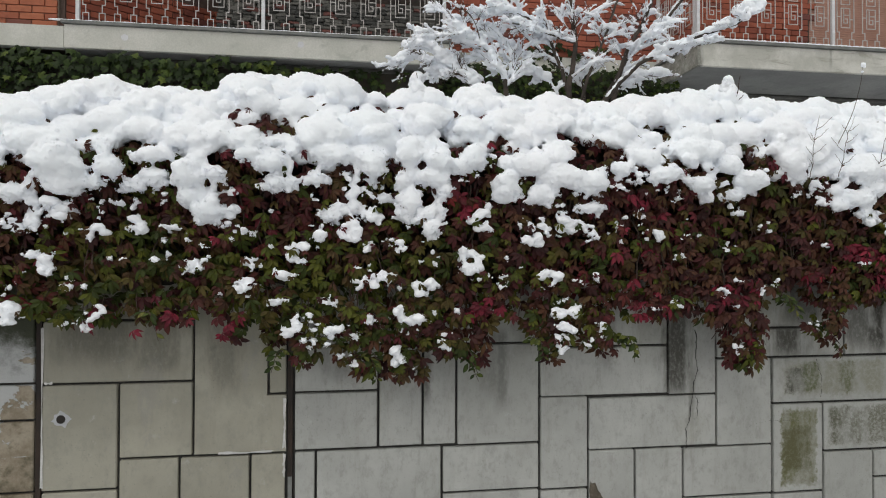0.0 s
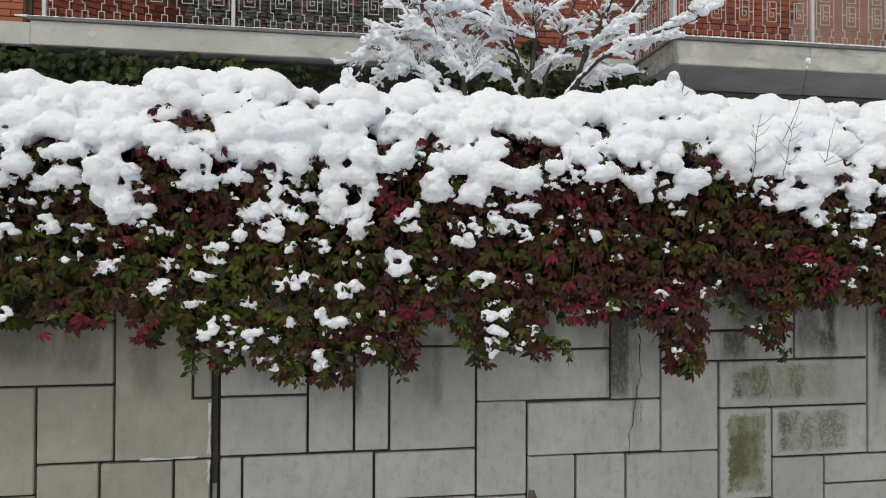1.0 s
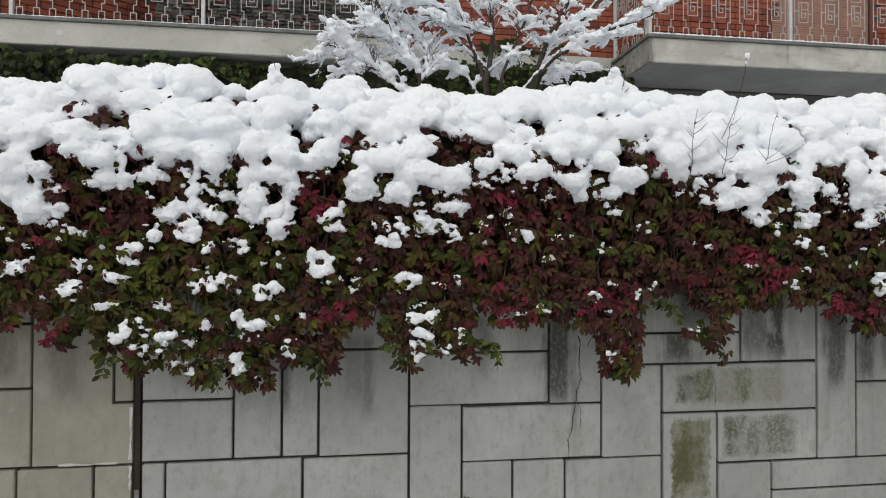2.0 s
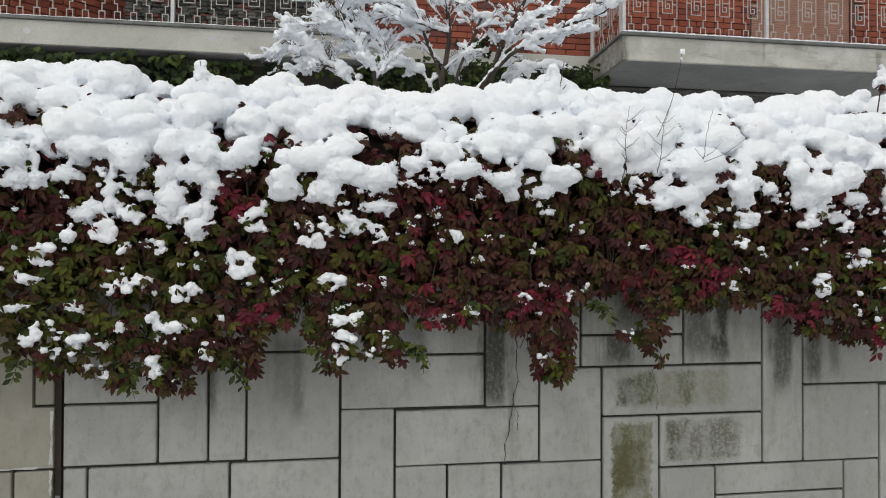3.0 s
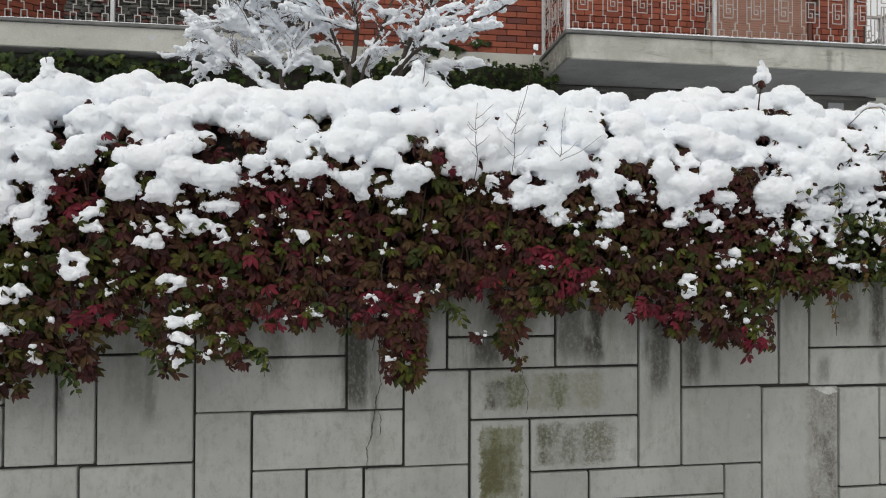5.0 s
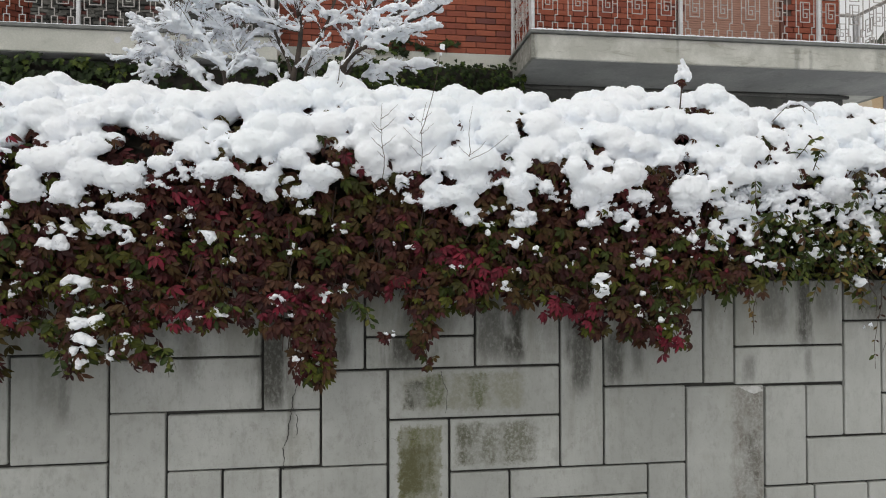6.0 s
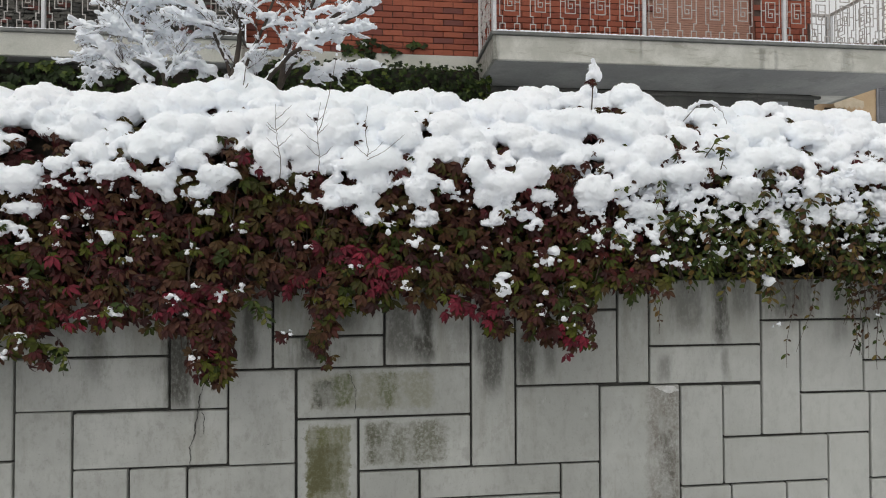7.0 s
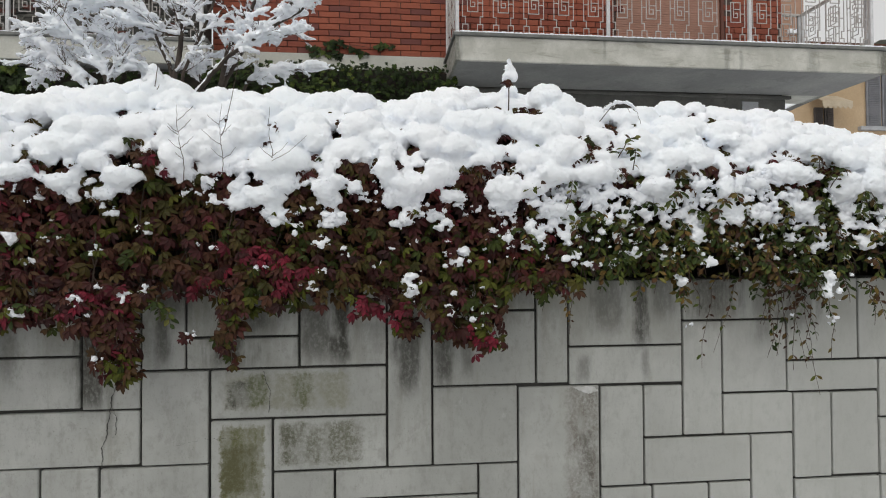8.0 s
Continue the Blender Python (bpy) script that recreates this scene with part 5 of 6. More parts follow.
PILLOWS_F = [(6.41, 1.91, 0.088, 0.045), (6.45, 2.19, 0.107, 0.075), (6.45, 2.54, 0.1, 0.065), (6.49, 1.87, 0.043, 0.027), (6.58, 2.08, 0.106, 0.058), (6.62, 1.93, 0.027, 0.043),
             (6.84, 2.25, 0.111, 0.078), (6.89, 2.02, 0.076, 0.057), (6.94, 1.97, 0.049, 0.033), (7.06, 2.29, 0.127, 0.085), (7.1, 1.86, 0.06, 0.038), (7.11, 2.18, 0.093, 0.06),
             (7.24, 2.01, 0.044, 0.066), (7.34, 2.31, 0.129, 0.086), (7.39, 2.04, 0.093, 0.033), (7.41, 2.21, 0.084, 0.05), (7.45, 1.89, 0.061, 0.039), (7.57, 2.09, 0.116, 0.061),
             (7.61, 1.99, 0.033, 0.025), (7.61, 2.34, 0.117, 0.076), (7.66, 1.92, 0.064, 0.047), (7.76, 2.24, 0.114, 0.069), (7.89, 2.03, 0.078, 0.073), (7.93, 2.18, 0.114, 0.063)]
PILLOWS_G = [(8.04, 2.04, 0.079, 0.073), (8.09, 2.18, 0.086, 0.057)]
# lower limit of the closed cover
CLOSED = curve_of([(-3.0, 2.14), (1.2, 2.16), (1.32, 2.13), (1.41, 2.17), (1.52, 2.15), (1.63, 2.16), (1.71, 2.18), (1.8, 2.15), (1.92, 2.12), (2.03, 2.15), (2.09, 2.23), (2.19, 2.23),
                   (2.31, 2.16), (2.45, 2.13), (2.55, 2.09), (2.67, 2.05), (2.79, 2.17), (2.89, 2.09), (2.94, 2.22), (3.04, 2.17), (3.17, 2.18), (3.25, 2.2), (3.38, 2.18), (3.5, 2.25),
                   (3.57, 2.22), (3.83, 2.24), (3.96, 2.22), (4.11, 2.15), (4.27, 2.13), (4.4, 2.17), (4.47, 2.23), (4.55, 2.19), (4.67, 2.1), (4.76, 2.1)])
CLOSED_END = curve_of([(4.76, 2.1), (4.87, 2.14), (5.02, 2.13), (5.09, 2.02), (5.18, 2.08), (5.22, 2.06), (5.3, 2.11), (5.39, 2.19), (5.44, 2.13), (5.57, 2.19), (5.66, 2.22), (5.79, 2.19),
                       (5.88, 2.14), (5.99, 2.13), (6.07, 2.1), (6.16, 2.03), (6.33, 2.08), (6.39, 2.02), (6.61, 2.01), (6.69, 2.07), (6.78, 2.13), (6.89, 2.1), (7.03, 2.08), (7.15, 2.13),
                       (7.27, 2.15), (7.4, 2.18), (7.53, 2.2), (7.64, 2.17), (7.78, 2.2), (7.91, 2.15), (8.09, 2.06), (9.0, 2.1), (13.0, 2.1)])


def closed(x):
    return CLOSED(x) if x < 4.76 else CLOSED_END(x)


def pillow(x, z, w, h):
    """One rounded pillow with a few shoulders, crumbling at its rim."""
    deep = min(w, h)
    out = 0.010 + 0.20 * deep
    low = z < closed(x) + 0.02
    bank.add(x, front(x, z) + 0.25 * deep - out, z, w * 0.85, deep * 0.95, h * 0.85)
    for k in range(14 if w > 0.05 else 8):
        a, far = rng.uniform(0, 2 * math.pi), rng.uniform(0.55, 1.0)
        r = max(0.011, min(0.034, deep * rng.uniform(0.30, 0.60)))
        px, pz = x + math.cos(a) * far * max(0.0, w * 1.06 - r * 0.6), z + math.sin(a) * far * max(0.0, h * 1.04 - r * 0.6)
        if pz + r > TOP(px) - 0.02 or open_spot(px, pz, r * 0.4):
            continue
        face = deep * 0.95 * math.sqrt(max(0.0, 1 - far * far)) - 0.25 * deep + out
        bank.add(px, front(px, pz) + r * 0.45 - max(0.004, face) * rng.uniform(0.7, 1.0), pz, r * rng.uniform(0.9, 1.4), r, r * rng.uniform(0.8, 1.0), 12 if low else 3)
    if low and rng.random() < 0.6:
        # a neck up to the closed cover
        pz = z
        while pz < closed(x) + 0.05:
            px = x + rng.uniform(-0.5, 0.5) * w
            if not open_spot(px, pz, 0.02):
                r = rng.uniform(0.012, 0.024)
                bank.add(px, front(px, pz) + r * 0.5 - 0.006, pz, r * 1.4, r, r)
            pz += 0.022
    if low:
        # scraps that cling to the leaves along its lower rim
        for k in range(int(5 + w * 130)):
            a = rng.uniform(math.pi * 0.95, math.pi * 2.05)
            px, pz = x + math.cos(a) * w * rng.uniform(0.9, 1.15), z + math.sin(a) * h * rng.uniform(0.9, 1.3)
            if noise.noise((px * 24, pz * 28, 3.0)) < -0.05:
                continue
            r = rng.uniform(0.005, 0.014)
            bank.add(px, front(px, pz) - rng.uniform(-0.006, 0.012), pz, r * rng.uniform(0.8, 1.6), r, r * rng.uniform(0.8, 1.4), 5)


# a closed layer below, broad cushions on it, the pillows, and crumbs along the ragged lower edge
x = -0.6
while x < 9.6:
    z = closed(x) - 0.015 + 0.05 * noise.noise((x * 12, 0, 7))
    while z < TOP(x) - 0.05:
        px, pz = x + rng.uniform(-0.02, 0.02), z + rng.uniform(-0.02, 0.02)
        if not open_spot(px, pz, 0.03):
            lump_at(px, pz, 0.045, -0.030)
        z += 0.045
    y = front(x, TOP(x) - 0.06) + 0.10
    while y < 3.36:
        r = rng.uniform(0.06, 0.10)
        bank.add(x + rng.uniform(-0.03, 0.03), y, TOP(x) - r * 0.75 - 0.065 - 0.5 * max(0, y - 3.2) ** 1.5 + 0.035 * noise.noise((x * 7, y * 7, 1)), r, r, r * 0.8)
        y += 0.085
    x += 0.045
for row in PILLOWS_A + PILLOWS_B + PILLOWS_C + PILLOWS_D + PILLOWS_E + PILLOWS_F + PILLOWS_G:
    pillow(*row)
# the same cover beyond the pillows, to both sides
for i in range(300):
    x = rng.choice((rng.uniform(-0.6, 1.15), rng.uniform(8.2, 9.6)))
    z = 1.95 + (TOP(x) - 2.05) * rng.random()
    w = rng.uniform(0.04, 0.12)
    if z > closed(x) or noise.noise((x * 5, z * 6, 5.0)) > 0.1:
        pillow(x, min(z, TOP(x) - w * 0.7 - 0.04), w, w * 0.65)
cushions = []
for i in range(1500):
    x = rng.uniform(-0.6, 9.6)
    z = closed(x) + 0.04 + (TOP(x) - 0.10 - closed(x)) * rng.random()
    r = rng.choice((0.045, 0.06, 0.075, 0.09))
    z = min(z, TOP(x) - r * 0.9 - 0.02)
    if open_spot(x, z, r * 0.7) or any((x - q[0]) ** 2 + (z - q[1]) ** 2 < (0.75 * (r + q[2])) ** 2 for q in cushions[-700:]):
        continue
    cushions.append((x, z, r))
    lump_at(x, z, r, rng.uniform(0.0, 0.03), 0.85)
for i in range(3400):
    x = rng.uniform(-0.6, 9.6)
    z = edge(x) + rng.uniform(-0.06, 0.20)
    if z > closed(x) or noise.noise((x * 9, z * 11, 2.0)) < 0.16 or open_spot(x, z, 0.02):
        continue
    lump_at(x, z, rng.uniform(0.006, 0.018), rng.uniform(0.0, 0.02), 0.85, 5)
for i in range(520):
    x, r = rng.uniform(-0.6, 9.6), rng.uniform(0.035, 0.085)
    y = front(x, TOP(x) - 0.08) + rng.uniform(0.02, 0.3)
    bank.add(x, y, TOP(x) - r * 0.8 - 0.006 - 0.05 * rng.random(), r * 1.15, r, r * 0.9)
# two peaks of snow heaped round short twigs
for x, y, z0, z1, r0, r1 in ((2.905, 2.83, 2.44, 2.555, 0.060, 0.018), (4.51, 2.83, 2.48, 2.60, 0.075, 0.020)):
    for i in range(14):
        f = i / 13
        r = (r0 + (r1 - r0) * f) * rng.uniform(0.6, 0.95)
        bank.add(x + rng.uniform(-0.6, 0.6) * r, y + rng.uniform(-0.4, 0.4) * r, z0 + (z1 - z0) * f - 0.01, r, r, r, 8)
bank.fuse("snow_bank", 0.0080, ((0.055, 0.012), (0.011, 0.019)), "thick soft white snow lying on the creeper hedge", 3)

caught = Lumps()


def clump(x, z, w, h):
    """A ragged clump of snow on the leaves: a few lobes along a crooked line, thinning to scraps at the rim."""
    tilt = rng.uniform(-0.6, 0.6)
    for _ in range(max(3, min(16, int(w * h * 5200)))):
        q, g = rng.uniform(-1, 1), rng.uniform(-1, 1)
        if q * q + g * g > 1.1 or noise.noise(((x + q * w) * 26, (z + g * h) * 30, 1.0)) < -0.12:
            continue
        px, pz = x + q * w * 0.85, z + g * h * 0.8 + tilt * q * h * 0.6
        r = max(0.006, min(0.022, min(w, h) * rng.uniform(0.32, 0.66)))
        caught.add(px, front(px, pz) - 0.004 + rng.uniform(-0.02, 0.006), pz, r * rng.uniform(0.8, 1.6), r * rng.uniform(0.7, 1.0), r * rng.uniform(0.6, 1.1), 6)
    for _ in range(int(4 + w * h * 9000)):
        a, q = rng.uniform(0, 2 * math.pi), rng.uniform(0.55, 1.25)
        px, pz = x + q * w * math.cos(a), z + q * h * math.sin(a)
        if noise.noise((px * 30, pz * 36, 6.0)) < 0.1 * q:
            continue
        r = rng.uniform(0.004, 0.011)
        caught.add(px, front(px, pz) + rng.uniform(-0.022, 0.004), pz, r * rng.uniform(0.7, 2.0), r, r * rng.uniform(0.6, 1.4), 2)


for x, z, w, h in CLUMPS + [(2.50, 1.31, 0.035, 0.025), (2.53, 1.36, 0.045, 0.028), (2.40, 1.40, 0.05, 0.03), (2.33, 1.36, 0.03, 0.025)]:
    clump(x, z, w * 1.05, h * 1.25)
for i in range(760):
    x = rng.uniform(-1.0, 9.6) if i < 480 else rng.uniform(6.1, 9.6)
    top = edge(x)
    far_end = x > 6.2
    z = top + 0.04 - rng.random() ** (1.9 if far_end else 1.9) * (top - hem(x) - 0.02) * (1.0 if far_end else 0.8)
    if not far_end and 4.0 < x < 5.3 and z < 1.95 and rng.random() < 0.7:
        continue
    w = rng.choice((0.005, 0.008, 0.012, 0.016, 0.022)) * rng.uniform(0.8, 1.2) * (1.15 if far_end and z > 1.8 else 0.8 if far_end else 0.9)
    clump(x, z, w * rng.uniform(1, 1.7), w * 0.8)
for i in range(170):
    x = rng.uniform(-1.0, 9.0) if i < 80 else rng.uniform(6.3, 9.0)
    if 4.05 < x < 4.75:
        continue
    w = rng.uniform(0.012, 0.034) * (1.3 if x > 6.3 else 1)
    clump(x, edge(x) - rng.random() ** 1.5 * 0.22, w * rng.uniform(0.9, 1.5), w)
for i in range(170):
    x = rng.uniform(6.25, 8.6)
    z = hem(x) + 0.22 + (edge(x) + 0.04 - hem(x) - 0.22) * rng.random() ** 0.7
    w = rng.uniform(0.014, 0.034)
    clump(x, z, w * rng.uniform(0.8, 1.5), w)
caught.fuse("snow_on_leaves", 0.0056, ((0.018, 0.009), (0.008, 0.009)), "small ragged clumps of snow caught on the leaves", 1)

# ---------------------------------------------------------------- twigs that stick out of the snow
def shoot(name, label, stems, r=0.0022):
    ob = None
    for pts in stems:
        fine = []
        for a, b in zip(pts, pts[1:]):
            for i in range(4):
                fine.append(Vector(a).lerp(Vector(b), i / 4) + Vector((rng.uniform(-1, 1), rng.uniform(-1, 1), 0)) * 0.003)
        fine.append(Vector(pts[-1]))
        side = part("side_twig" if ob else name, tube(bmesh.new(), fine, r * (0.8 if ob else 1), r * 0.4, 5), twig_brown, ob)
        ob = ob or side
    return tagged(ob, label, "twig", "bare twigs in the snow")


def twig_stems(x, z0, z1, lean, sides):
    """An upright stem with pairs of short side twigs."""
    at = lambda f: (x + lean * f * f + 0.006 * math.sin(f * 7), 2.545 - 0.085 * f, z0 + (z1 - z0) * f)
    stems = [[at(i / 4) for i in range(5)]]
    for f, length, side in sides:
        p = at(f)
        stems.append([p, (p[0] + side * length * 0.5, p[1] - 0.01, p[2] + length * 0.32), (p[0] + side * length, p[1] - 0.015, p[2] + length * 0.85)])
    return stems


BARE = "thin bare brown twig standing out of the snow"
shoot("bare_twig", BARE, twig_stems(4.74, 2.02, 2.33, -0.01, [(0.42, 0.05, -1), (0.45, 0.055, 1), (0.62, 0.04, -1), (0.66, 0.06, 1), (0.66, 0.035, -1), (0.80, 0.07, 1), (0.3, 0.03, -1)]), 0.0019)
shoot("bare_twig", BARE, twig_stems(4.90, 2.06, 2.34, 0.015, [(0.2, 0.06, 1), (0.22, 0.05, -1), (0.4, 0.08, -1), (0.55, 0.05, 1), (0.7, 0.045, -1), (0.74, 0.04, 1)]), 0.0017)
shoot("bare_twig", BARE, twig_stems(5.11, 2.10, 2.33, 0.0, [(0.12, 0.05, -1), (0.15, 0.07, 1)]) + [[(5.11, 2.53, 2.11), (5.19, 2.49, 2.145), (5.27, 2.46, 2.21)]], 0.0017)
shoot("bare_twig", "long thin bent twig with a snow tip", [[(4.90, 2.54, 2.22), (4.95, 2.50, 2.38), (4.975, 2.49, 2.52), (4.99, 2.49, 2.59)]], 0.0017)
shoot("bare_twig", "short dark twig with snow on it", [[(2.91, 2.84, 2.36), (2.905, 2.81, 2.46), (2.90, 2.80, 2.55)]], 0.004)
shoot("bare_twig", "short dark twig with snow on it", [[(4.52, 2.80, 2.38), (4.535, 2.78, 2.50), (4.55, 2.77, 2.60)], [(4.53, 2.79, 2.46), (4.56, 2.76, 2.5)]], 0.0035)
shoot("bare_twig", "arched twig bent down by snow", [[(6.67, 2.72, 2.36), (6.72, 2.68, 2.425), (6.78, 2.66, 2.435), (6.83, 2.64, 2.39), (6.845, 2.63, 2.33)], [(6.79, 2.66, 2.43), (6.80, 2.65, 2.39)]], 0.0022)
shoot("bare_twig", "upright shoot with a snow cap", [[(6.225, 2.80, 2.40), (6.225, 2.77, 2.54), (6.23, 2.765, 2.64)]], 0.004)
caps = Lumps()
for x, y, z, w, h in ((4.99, 2.49, 2.585, 0.013, 0.018), (4.985, 2.49, 2.555, 0.008, 0.01), (2.90, 2.82, 2.525, 0.028, 0.045),
                      (2.905, 2.82, 2.48, 0.035, 0.04), (4.515, 2.82, 2.575, 0.03, 0.045), (4.50, 2.82, 2.53, 0.035, 0.04)):
    for i in range(12):
        caps.add(x + rng.uniform(-1, 1) * w * 0.6, y + rng.uniform(-1, 1) * w * 0.4, z + rng.uniform(-1, 1) * h * 0.6, w * 0.55, w * 0.55, min(w, h) * 0.55)
for i in range(34):
    f = rng.random()
    r = 0.030 * (1 - f) + 0.008
    caps.add(6.225 + rng.uniform(-0.7, 0.7) * r, 2.76 + rng.uniform(-0.5, 0.5) * r, 2.575 + 0.095 * f, r * 0.62, r * 0.6, r * rng.uniform(0.5, 0.9), 6)
for i in range(26):
    f = i / 25
    caps.add(6.685 + 0.14 * f + rng.uniform(-0.006, 0.006), 2.70 - 0.05 * f, 2.395 + 0.05 * math.sin(f * 2.6 + 0.2) + rng.uniform(-0.006, 0.01), rng.uniform(0.006, 0.014), 0.011, rng.uniform(0.005, 0.014), 3)
caps.fuse("snow_on_twigs", 0.006, ((0.02, 0.006), (0.009, 0.005)), "little caps of snow on single twigs")
# reddish leaves round the capped shoot and in the hollows below it
some = []
for i in range(46):
    x, z = rng.choice(((6.225, 2.57), (6.33, 2.41), (6.28, 2.44), (6.36, 2.38), (2.26, 2.25), (4.56, 2.12)))
    x, z = x + rng.uniform(-0.035, 0.035), z + rng.uniform(-0.04, 0.03)
    some.append((stand((x, front(x, min(z, 2.47)) - 0.012 if z < 2.5 else 2.75, z), (rng.uniform(-0.7, 0.7), -1, 0.3), (rng.uniform(-0.6, 0.6), -0.2, -1), rng.uniform(0.35, 0.6)), rng.randrange(5)))
spread_leaves(hedge, "leaf", FIVE, some, creeper_red, 20)

# ---------------------------------------------------------------- shrub tree in the garden
tree = thing("maple_tree", "bare many-stemmed garden maple laden with snow", "tree")
load = Lumps()


def snow_along(pts, r, thick, crown=0.35, bare=-0.45):
    """A soft ridge of snow along the upper side of a branch, thinner where it stands steep."""
    for a, b in zip(pts, pts[1:]):
        d = (b - a).length
        level = 1 - 0.62 * abs((b - a).normalized().z)
        steps = max(1, int(d / (0.35 * thick + 0.004)))
        for i in range(steps):
            p = a.lerp(b, (i + rng.random()) / steps)
            swell = noise.noise((p.x * 7, p.y * 7, p.z * 7))
            if swell < bare:
                continue
            q = thick * level * (1 + 0.5 * swell) * rng.uniform(0.8, 1.15)
            if q > 0.0055:
                load.add(p.x, p.y, p.z + r + q * crown, q * 1.05, q, q * 0.95, 1)


twig_bm = bmesh.new()


def wavy(pts, amount, steps=5):
    out = []
    for a, b in zip(pts, pts[1:]):
        for i in range(steps):
            out.append(a.lerp(b, i / steps) + amount * noise.noise_vector((a.x * 5 + i * 0.4, a.z * 5, a.y)))
    return out + [pts[-1]]


def twigs(p, d, length, r, depth, seed, laden):
    """Forking twigs that spread like a fan, each with its ridge of snow."""
    q = random.Random(seed)
    pts, c = [p.copy()], d.normalized()
    for i in range(5):
        c = (c + Vector((q.uniform(-0.2, 0.2), q.uniform(-0.2, 0.2), q.uniform(-0.15, 0.10)))).normalized()
        pts.append(pts[-1] + c * length / 5)
    tube(twig_bm, pts, r, r * 0.5, 4)
    snow_along(pts, r, (0.0100 if depth == 0 else 0.0165) * laden, 0.35, -0.15 if depth == 0 else -0.4)
    if depth:
        for k in range(3 if depth > 1 else 4):
            i = q.randrange(1, 5)
            side = Vector((q.uniform(-1, 1), q.uniform(-0.8, 0.8), q.uniform(-0.35, 0.5)))
            twigs(pts[i], c * 1.1 + side, length * q.uniform(0.45, 0.75), r * 0.62, depth - 1, q.randrange(1 << 20), laden)


# boughs from the root upwards: points, thickness at both ends, depth of the snow, twigs, length of the twigs
STEMS = [([(4.36, 4.42, 1.4), (4.17, 4.25, 2.6), (4.16, 4.19, 2.92), (4.18, 4.19, 3.03), (4.21, 4.19, 3.22), (4.20, 4.19, 3.39), (4.18, 4.2, 3.57), (4.15, 4.22, 3.9)], 0.024, 0.011, 0.016, 13, 0.24),
         ([(4.38, 4.4, 1.4), (4.20, 4.14, 2.7), (4.26, 4.08, 2.96), (4.33, 4.08, 3.13), (4.41, 4.08, 3.32), (4.49, 4.08, 3.55), (4.56, 4.1, 3.85)], 0.013, 0.007, 0.012, 9, 0.20),
         ([(4.42, 4.42, 1.4), (4.46, 4.14, 2.75), (4.54, 4.10, 3.11), (4.61, 4.10, 3.25), (4.69, 4.10, 3.39), (4.77, 4.1, 3.57), (4.88, 4.12, 3.85)], 0.019, 0.010, 0.017, 13, 0.22),
         ([(4.44, 4.42, 1.4), (4.42, 4.22, 2.8), (4.51, 4.20, 2.96), (4.62, 4.20, 3.17), (4.76, 4.20, 3.33), (4.93, 4.20, 3.47), (5.06, 4.2, 3.63), (5.20, 4.22, 3.85)], 0.023, 0.010, 0.020, 13, 0.22),
         ([(4.40, 4.36, 1.8), (4.37, 4.0, 2.8), (4.46, 3.98, 2.91), (4.58, 3.95, 3.03), (4.73, 3.88, 3.11), (4.93, 3.74, 3.18), (5.10, 3.60, 3.22), (5.20, 3.52, 3.30)], 0.017, 0.008, 0.024, 9, 0.13),
         ([(4.62, 3.93, 3.05), (4.76, 3.89, 3.10), (4.95, 3.86, 3.15), (5.13, 3.82, 3.19)], 0.010, 0.004, 0.024, 4, 0.12)]
SIDES = [([(4.18, 4.22, 2.86), (4.11, 4.22, 3.07), (4.05, 4.22, 3.20), (4.02, 4.22, 3.30), (3.92, 4.22, 3.40), (3.79, 4.22, 3.46), (3.62, 4.24, 3.46)], 0.016, 0.005, 0.024, 11, 0.20),
         ([(4.20, 4.24, 3.02), (4.04, 4.42, 3.23), (3.88, 4.45, 3.40), (3.79, 4.45, 3.53), (3.68, 4.45, 3.65)], 0.012, 0.005, 0.026, 10, 0.22),
         ([(4.44, 4.3, 2.6), (4.62, 4.36, 2.98), (4.71, 4.40, 3.05), (4.84, 4.50, 3.13), (5.02, 4.60, 3.17), (5.15, 4.62, 3.19)], 0.013, 0.004, 0.036, 12, 0.13),
         ([(4.12, 4.24, 2.8), (4.02, 4.25, 3.0), (3.90, 4.25, 3.03), (3.80, 4.25, 3.02)], 0.010, 0.004, 0.028, 7, 0.12),
         ([(4.20, 4.18, 3.25), (4.06, 4.15, 3.27), (3.90, 4.15, 3.33), (3.72, 4.15, 3.36)], 0.009, 0.004, 0.020, 7, 0.16),
         ([(4.30, 4.36, 2.3), (4.33, 4.3, 2.9), (4.28, 4.3, 3.05), (4.38, 4.3, 3.2)], 0.011, 0.004, 0.022, 9, 0.14)]
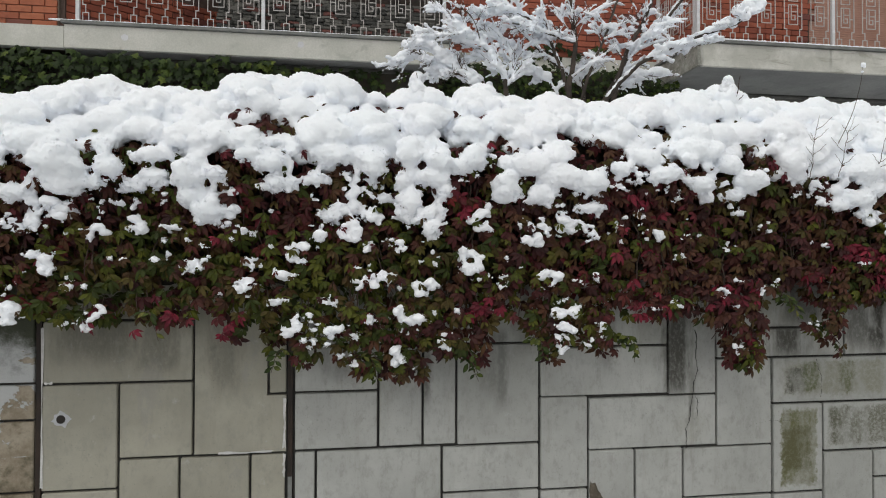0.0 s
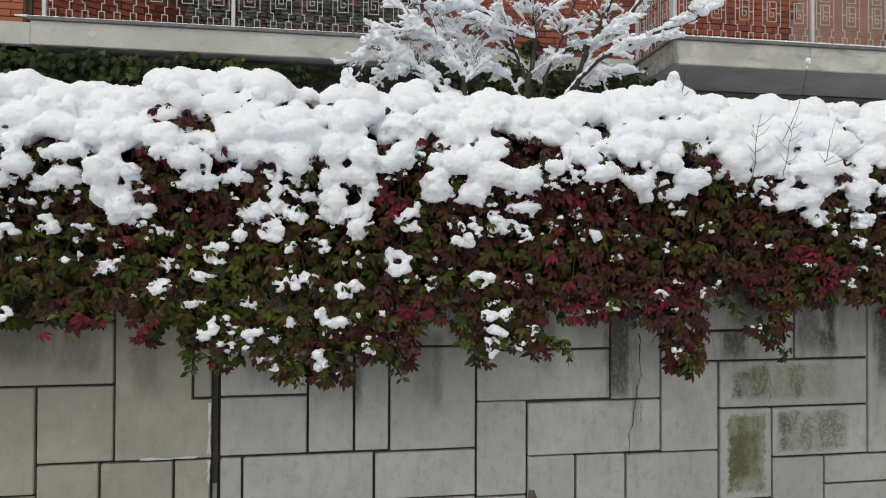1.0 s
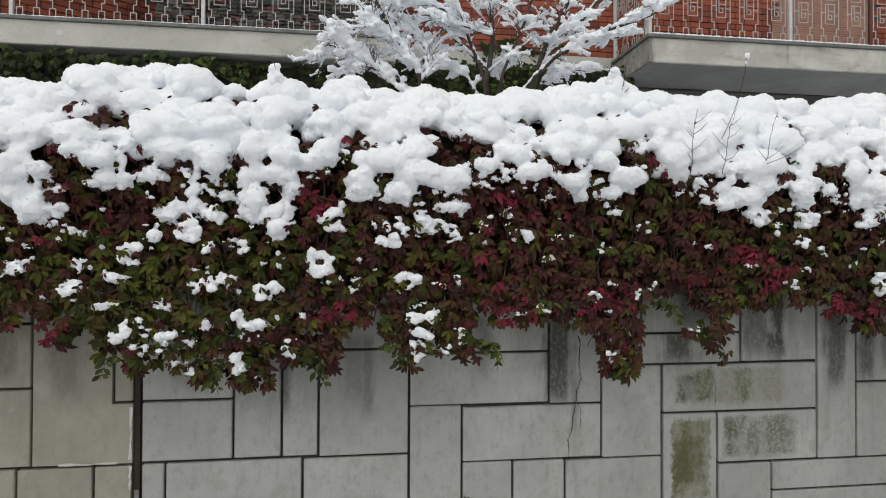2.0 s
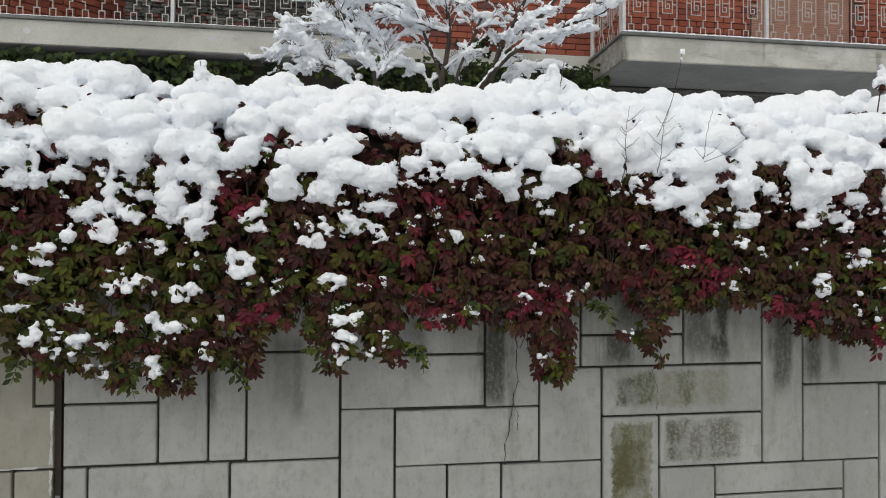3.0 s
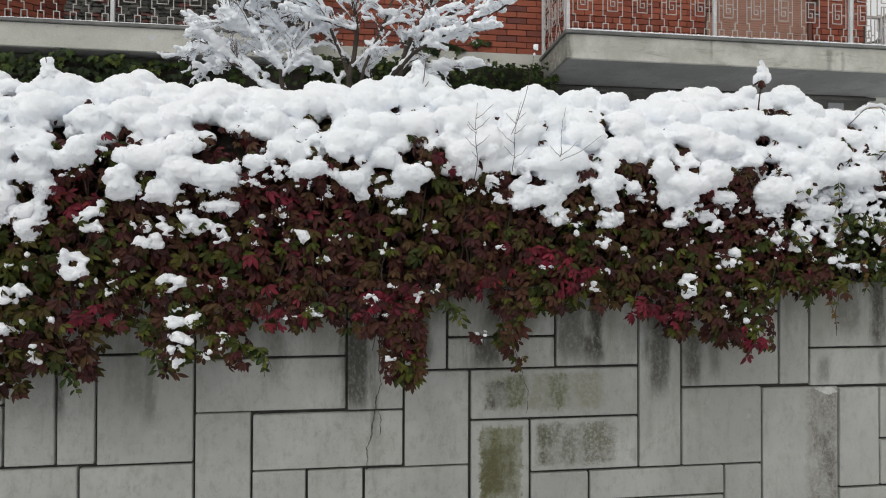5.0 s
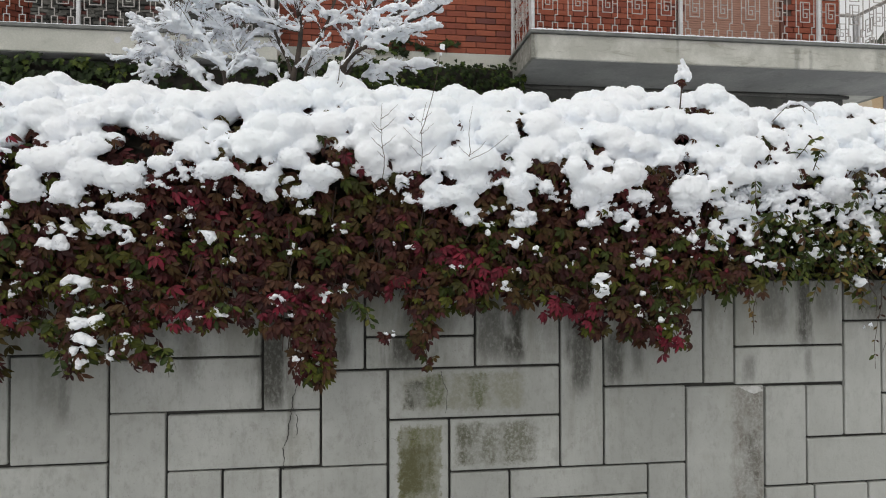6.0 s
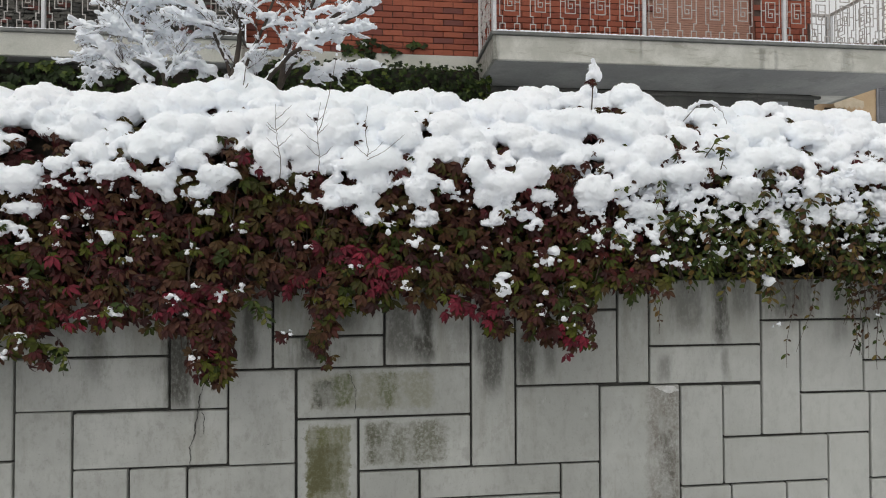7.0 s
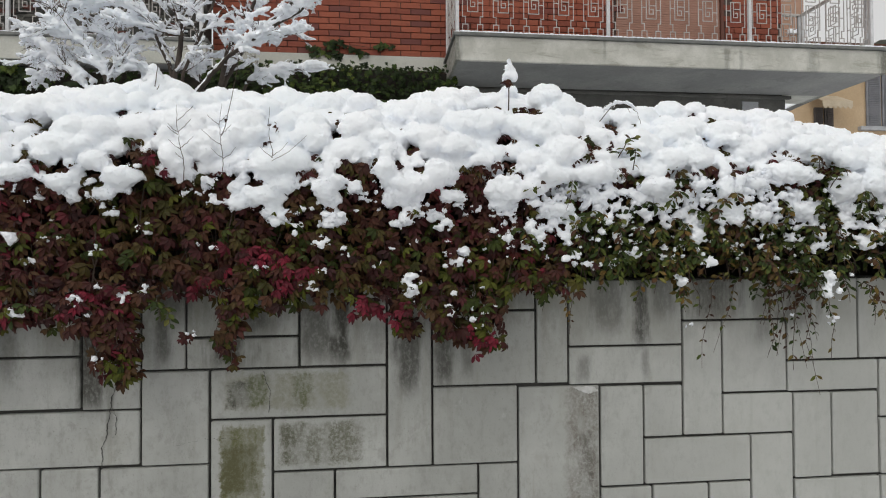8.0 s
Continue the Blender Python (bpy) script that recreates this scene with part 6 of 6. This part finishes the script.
FAN = [([(4.28, 4.40, 1.5), (3.76, 4.26, 2.72), (3.70, 4.24, 2.88), (3.67, 4.22, 3.01), (3.60, 4.22, 3.12), (3.52, 4.22, 3.21), (3.43, 4.22, 3.27), (3.30, 4.22, 3.36)], 0.024, 0.005, 0.034, 9, 0.20),
       ([(3.72, 4.30, 2.78), (3.47, 4.32, 2.96), (3.31, 4.36, 3.11), (3.17, 4.40, 3.24), (3.04, 4.42, 3.37)], 0.012, 0.005, 0.040, 8, 0.14),
       ([(3.74, 4.24, 2.74), (3.50, 4.32, 2.92), (3.29, 4.50, 3.13), (3.09, 4.66, 3.25), (2.94, 4.74, 3.25), (2.87, 4.76, 3.20)], 0.012, 0.005, 0.034, 9, 0.13),
       ([(3.60, 4.28, 2.92), (3.48, 4.32, 3.01), (3.34, 4.40, 3.12), (3.19, 4.44, 3.22), (3.08, 4.50, 3.27)], 0.009, 0.004, 0.034, 8, 0.16),
       ([(3.66, 4.26, 3.05), (3.51, 4.34, 3.20), (3.42, 4.38, 3.32), (3.32, 4.4, 3.48)], 0.009, 0.004, 0.034, 9, 0.18),
       ([(3.56, 4.34, 2.95), (3.44, 4.40, 3.05), (3.28, 4.44, 3.10), (3.15, 4.50, 3.07), (3.09, 4.50, 3.0)], 0.008, 0.004, 0.024, 6, 0.12),
       ([(3.68, 4.25, 2.95), (3.78, 4.3, 3.14), (3.70, 4.34, 3.30), (3.58, 4.36, 3.42)], 0.009, 0.004, 0.026, 10, 0.18)]
for n, (pts, r0, r1, deep, count, reach) in enumerate(STEMS + SIDES + FAN):
    pts = [Vector(p) for p in pts]
    fine = wavy(pts, 0.010)
    part("bough", tube(bmesh.new(), fine, r0, r1, 8), bark, tree, "", True)
    ridge = [p for p in fine if p.z > 2.75]
    for a, b in zip(ridge, ridge[1:]):
        snow_along([a, b], r1, deep * (1.3 if n > 11 else 1.12), 0.45)
    q = random.Random(n * 13 + 5)
    # clots at forks and ends
    for k in range(4 if n > 3 else 2):
        p = ridge[q.randrange(len(ridge) // 2, len(ridge))]
        for j in range(9):
            r = q.uniform(0.010, 0.024)
            load.add(p.x + q.uniform(-0.06, 0.06), p.y + q.uniform(-0.04, 0.04), p.z + r + q.uniform(-0.01, 0.02), r * q.uniform(1.0, 1.8), r, r * 0.8, 2)
    for k in range(count + (3 if n > 11 else 0)):
        i = q.randrange(max(0, len(ridge) // 6), len(ridge) - 1)
        d = (ridge[i + 1] - ridge[i]).normalized()
        out = Vector((q.uniform(-0.8, 0.8), q.uniform(-0.7, 0.7), q.uniform(-0.5, 0.45)))
        twigs(ridge[i], d * (0.8 if n < 4 else 1.2) + out, reach * q.uniform(0.7, 1.25), 0.0042, 2, n * 100 + k, 1.0 if n < 4 else 1.15)
for k in range(46):
    r, f = rng.uniform(0.014, 0.032), rng.random()
    load.add(5.06 + 0.20 * f + rng.uniform(-0.02, 0.02), 3.55 + rng.uniform(-0.04, 0.04), 3.24 + 0.10 * f + rng.uniform(-0.03, 0.06), r * rng.uniform(1.0, 1.7), r, r, 2)
tagged(part("twig_mass", twig_bm, twig_brown, tree), kind="stuff")
load.fuse("snow_on_tree", 0.0066, ((0.030, 0.006), (0.011, 0.008)), "ridges of white snow lying along the maple's branches", 1)

# ---------------------------------------------------------------- ivy at the foot of the house
ivy = thing("ivy", "dark green ivy climbing the foot of the house", "ivy")
IVY = [ivy_shape(i) for i in range(3)]
places = []


def ivy_leaf(x, y, z, size, tilt=0.5):
    n = (rng.uniform(-0.6, 0.6), -1, rng.uniform(-0.1, tilt + 0.4))
    return (stand((x, y, z), n, (rng.uniform(-0.7, 0.7), -0.2, -1), size * rng.uniform(0.7, 1.25)), rng.randrange(3))


for i in range(2600):
    x = rng.uniform(-2.5, 3.75)
    top = 3.83 + 0.05 * noise.noise((x * 2.2, 0, 0)) + (0.10 * max(0, noise.noise((x * 4, 3, 0))) if x < 1.2 else 0)
    z = top - rng.random() ** 1.2 * 0.95
    y = 6.74 if x < 1.0 else 6.74 + 0.22 * min(1, (x - 1.0) / 2)
    places.append(ivy_leaf(x, y - 0.05 + 0.17 * rng.random() + 0.05 * noise.noise((x * 3, z * 3, 1)), z, 0.085))
for i in range(3000):
    x = rng.uniform(3.62, 6.52)
    top = 3.99 + 0.05 * noise.noise((x * 2.6, 1, 0)) - 0.06 * max(0, x - 6.1)
    z = top - rng.random() * 1.0
    bulge = 0.20 + 0.06 * noise.noise((x * 3, z * 3, 2))
    places.append(ivy_leaf(x, HR - bulge - 0.2 + 0.2 * rng.random(), z, 0.058, 0.8))
for i in range(800):
    x = rng.uniform(6.5, 8.0)
    z = 3.70 - 0.12 * (x - 6.5) - rng.random() * 0.9
    places.append(ivy_leaf(x, HR - 0.06 - 0.12 * rng.random(), z, 0.06))
# a runner across the bricks
for i in range(34):
    f = rng.random()
    x = 4.95 + 0.85 * f
    places.append(ivy_leaf(x, HR - 0.03, 4.30 + 0.045 * math.sin(f * 9) - 0.03 * f + rng.uniform(-0.03, 0.03), 0.085))
for i in range(26):
    places.append(ivy_leaf(rng.uniform(4.75, 5.15), HR - 0.03, 4.24 + rng.uniform(-0.07, 0.06), 0.08))
places.sort(key=lambda q: abs(q[0].translation.x - 4.5) + abs(q[0].translation.z - 3.9) * 3)
spread_leaves(ivy, "leaf", IVY, places, ivy_green, 200)
bm = tube(bmesh.new(), [(4.75, HR - 0.02, 4.15), (5.0, HR - 0.02, 4.28), (5.3, HR - 0.02, 4.31), (5.8, HR - 0.02, 4.25)], 0.004, 0.002, 5)
part("runner", bm, twig_brown, ivy)
# Added near-black boxes: shade between the ivy leaves as plain colour.
boxed("ivy_shade_backing", leaf_gap_shade, ivy, -2.5, 3.6, 6.93, 7.01, 2.6, 3.80)
boxed("ivy_shade_backing", leaf_gap_shade, ivy, 3.65, 6.5, HR - 0.14, HR - 0.02, 2.6, 3.95)
# thin snow along the copings
dust = Lumps()
x = 6.44
while x < 11.52:
    dust.add(x, 6.232 + rng.uniform(-0.006, 0.006), 4.149, 0.03, 0.024, rng.uniform(0.009, 0.020))
    x += 0.025
x = -0.6
while x < 3.6:
    dust.add(x, 6.765, 4.174, 0.028, 0.02, rng.uniform(0.006, 0.013))
    x += 0.03
dust.fuse("thin_snow", 0.008, ((0.02, 0.005), (0.01, 0.004)), "thin leftover snow along the balcony copings")
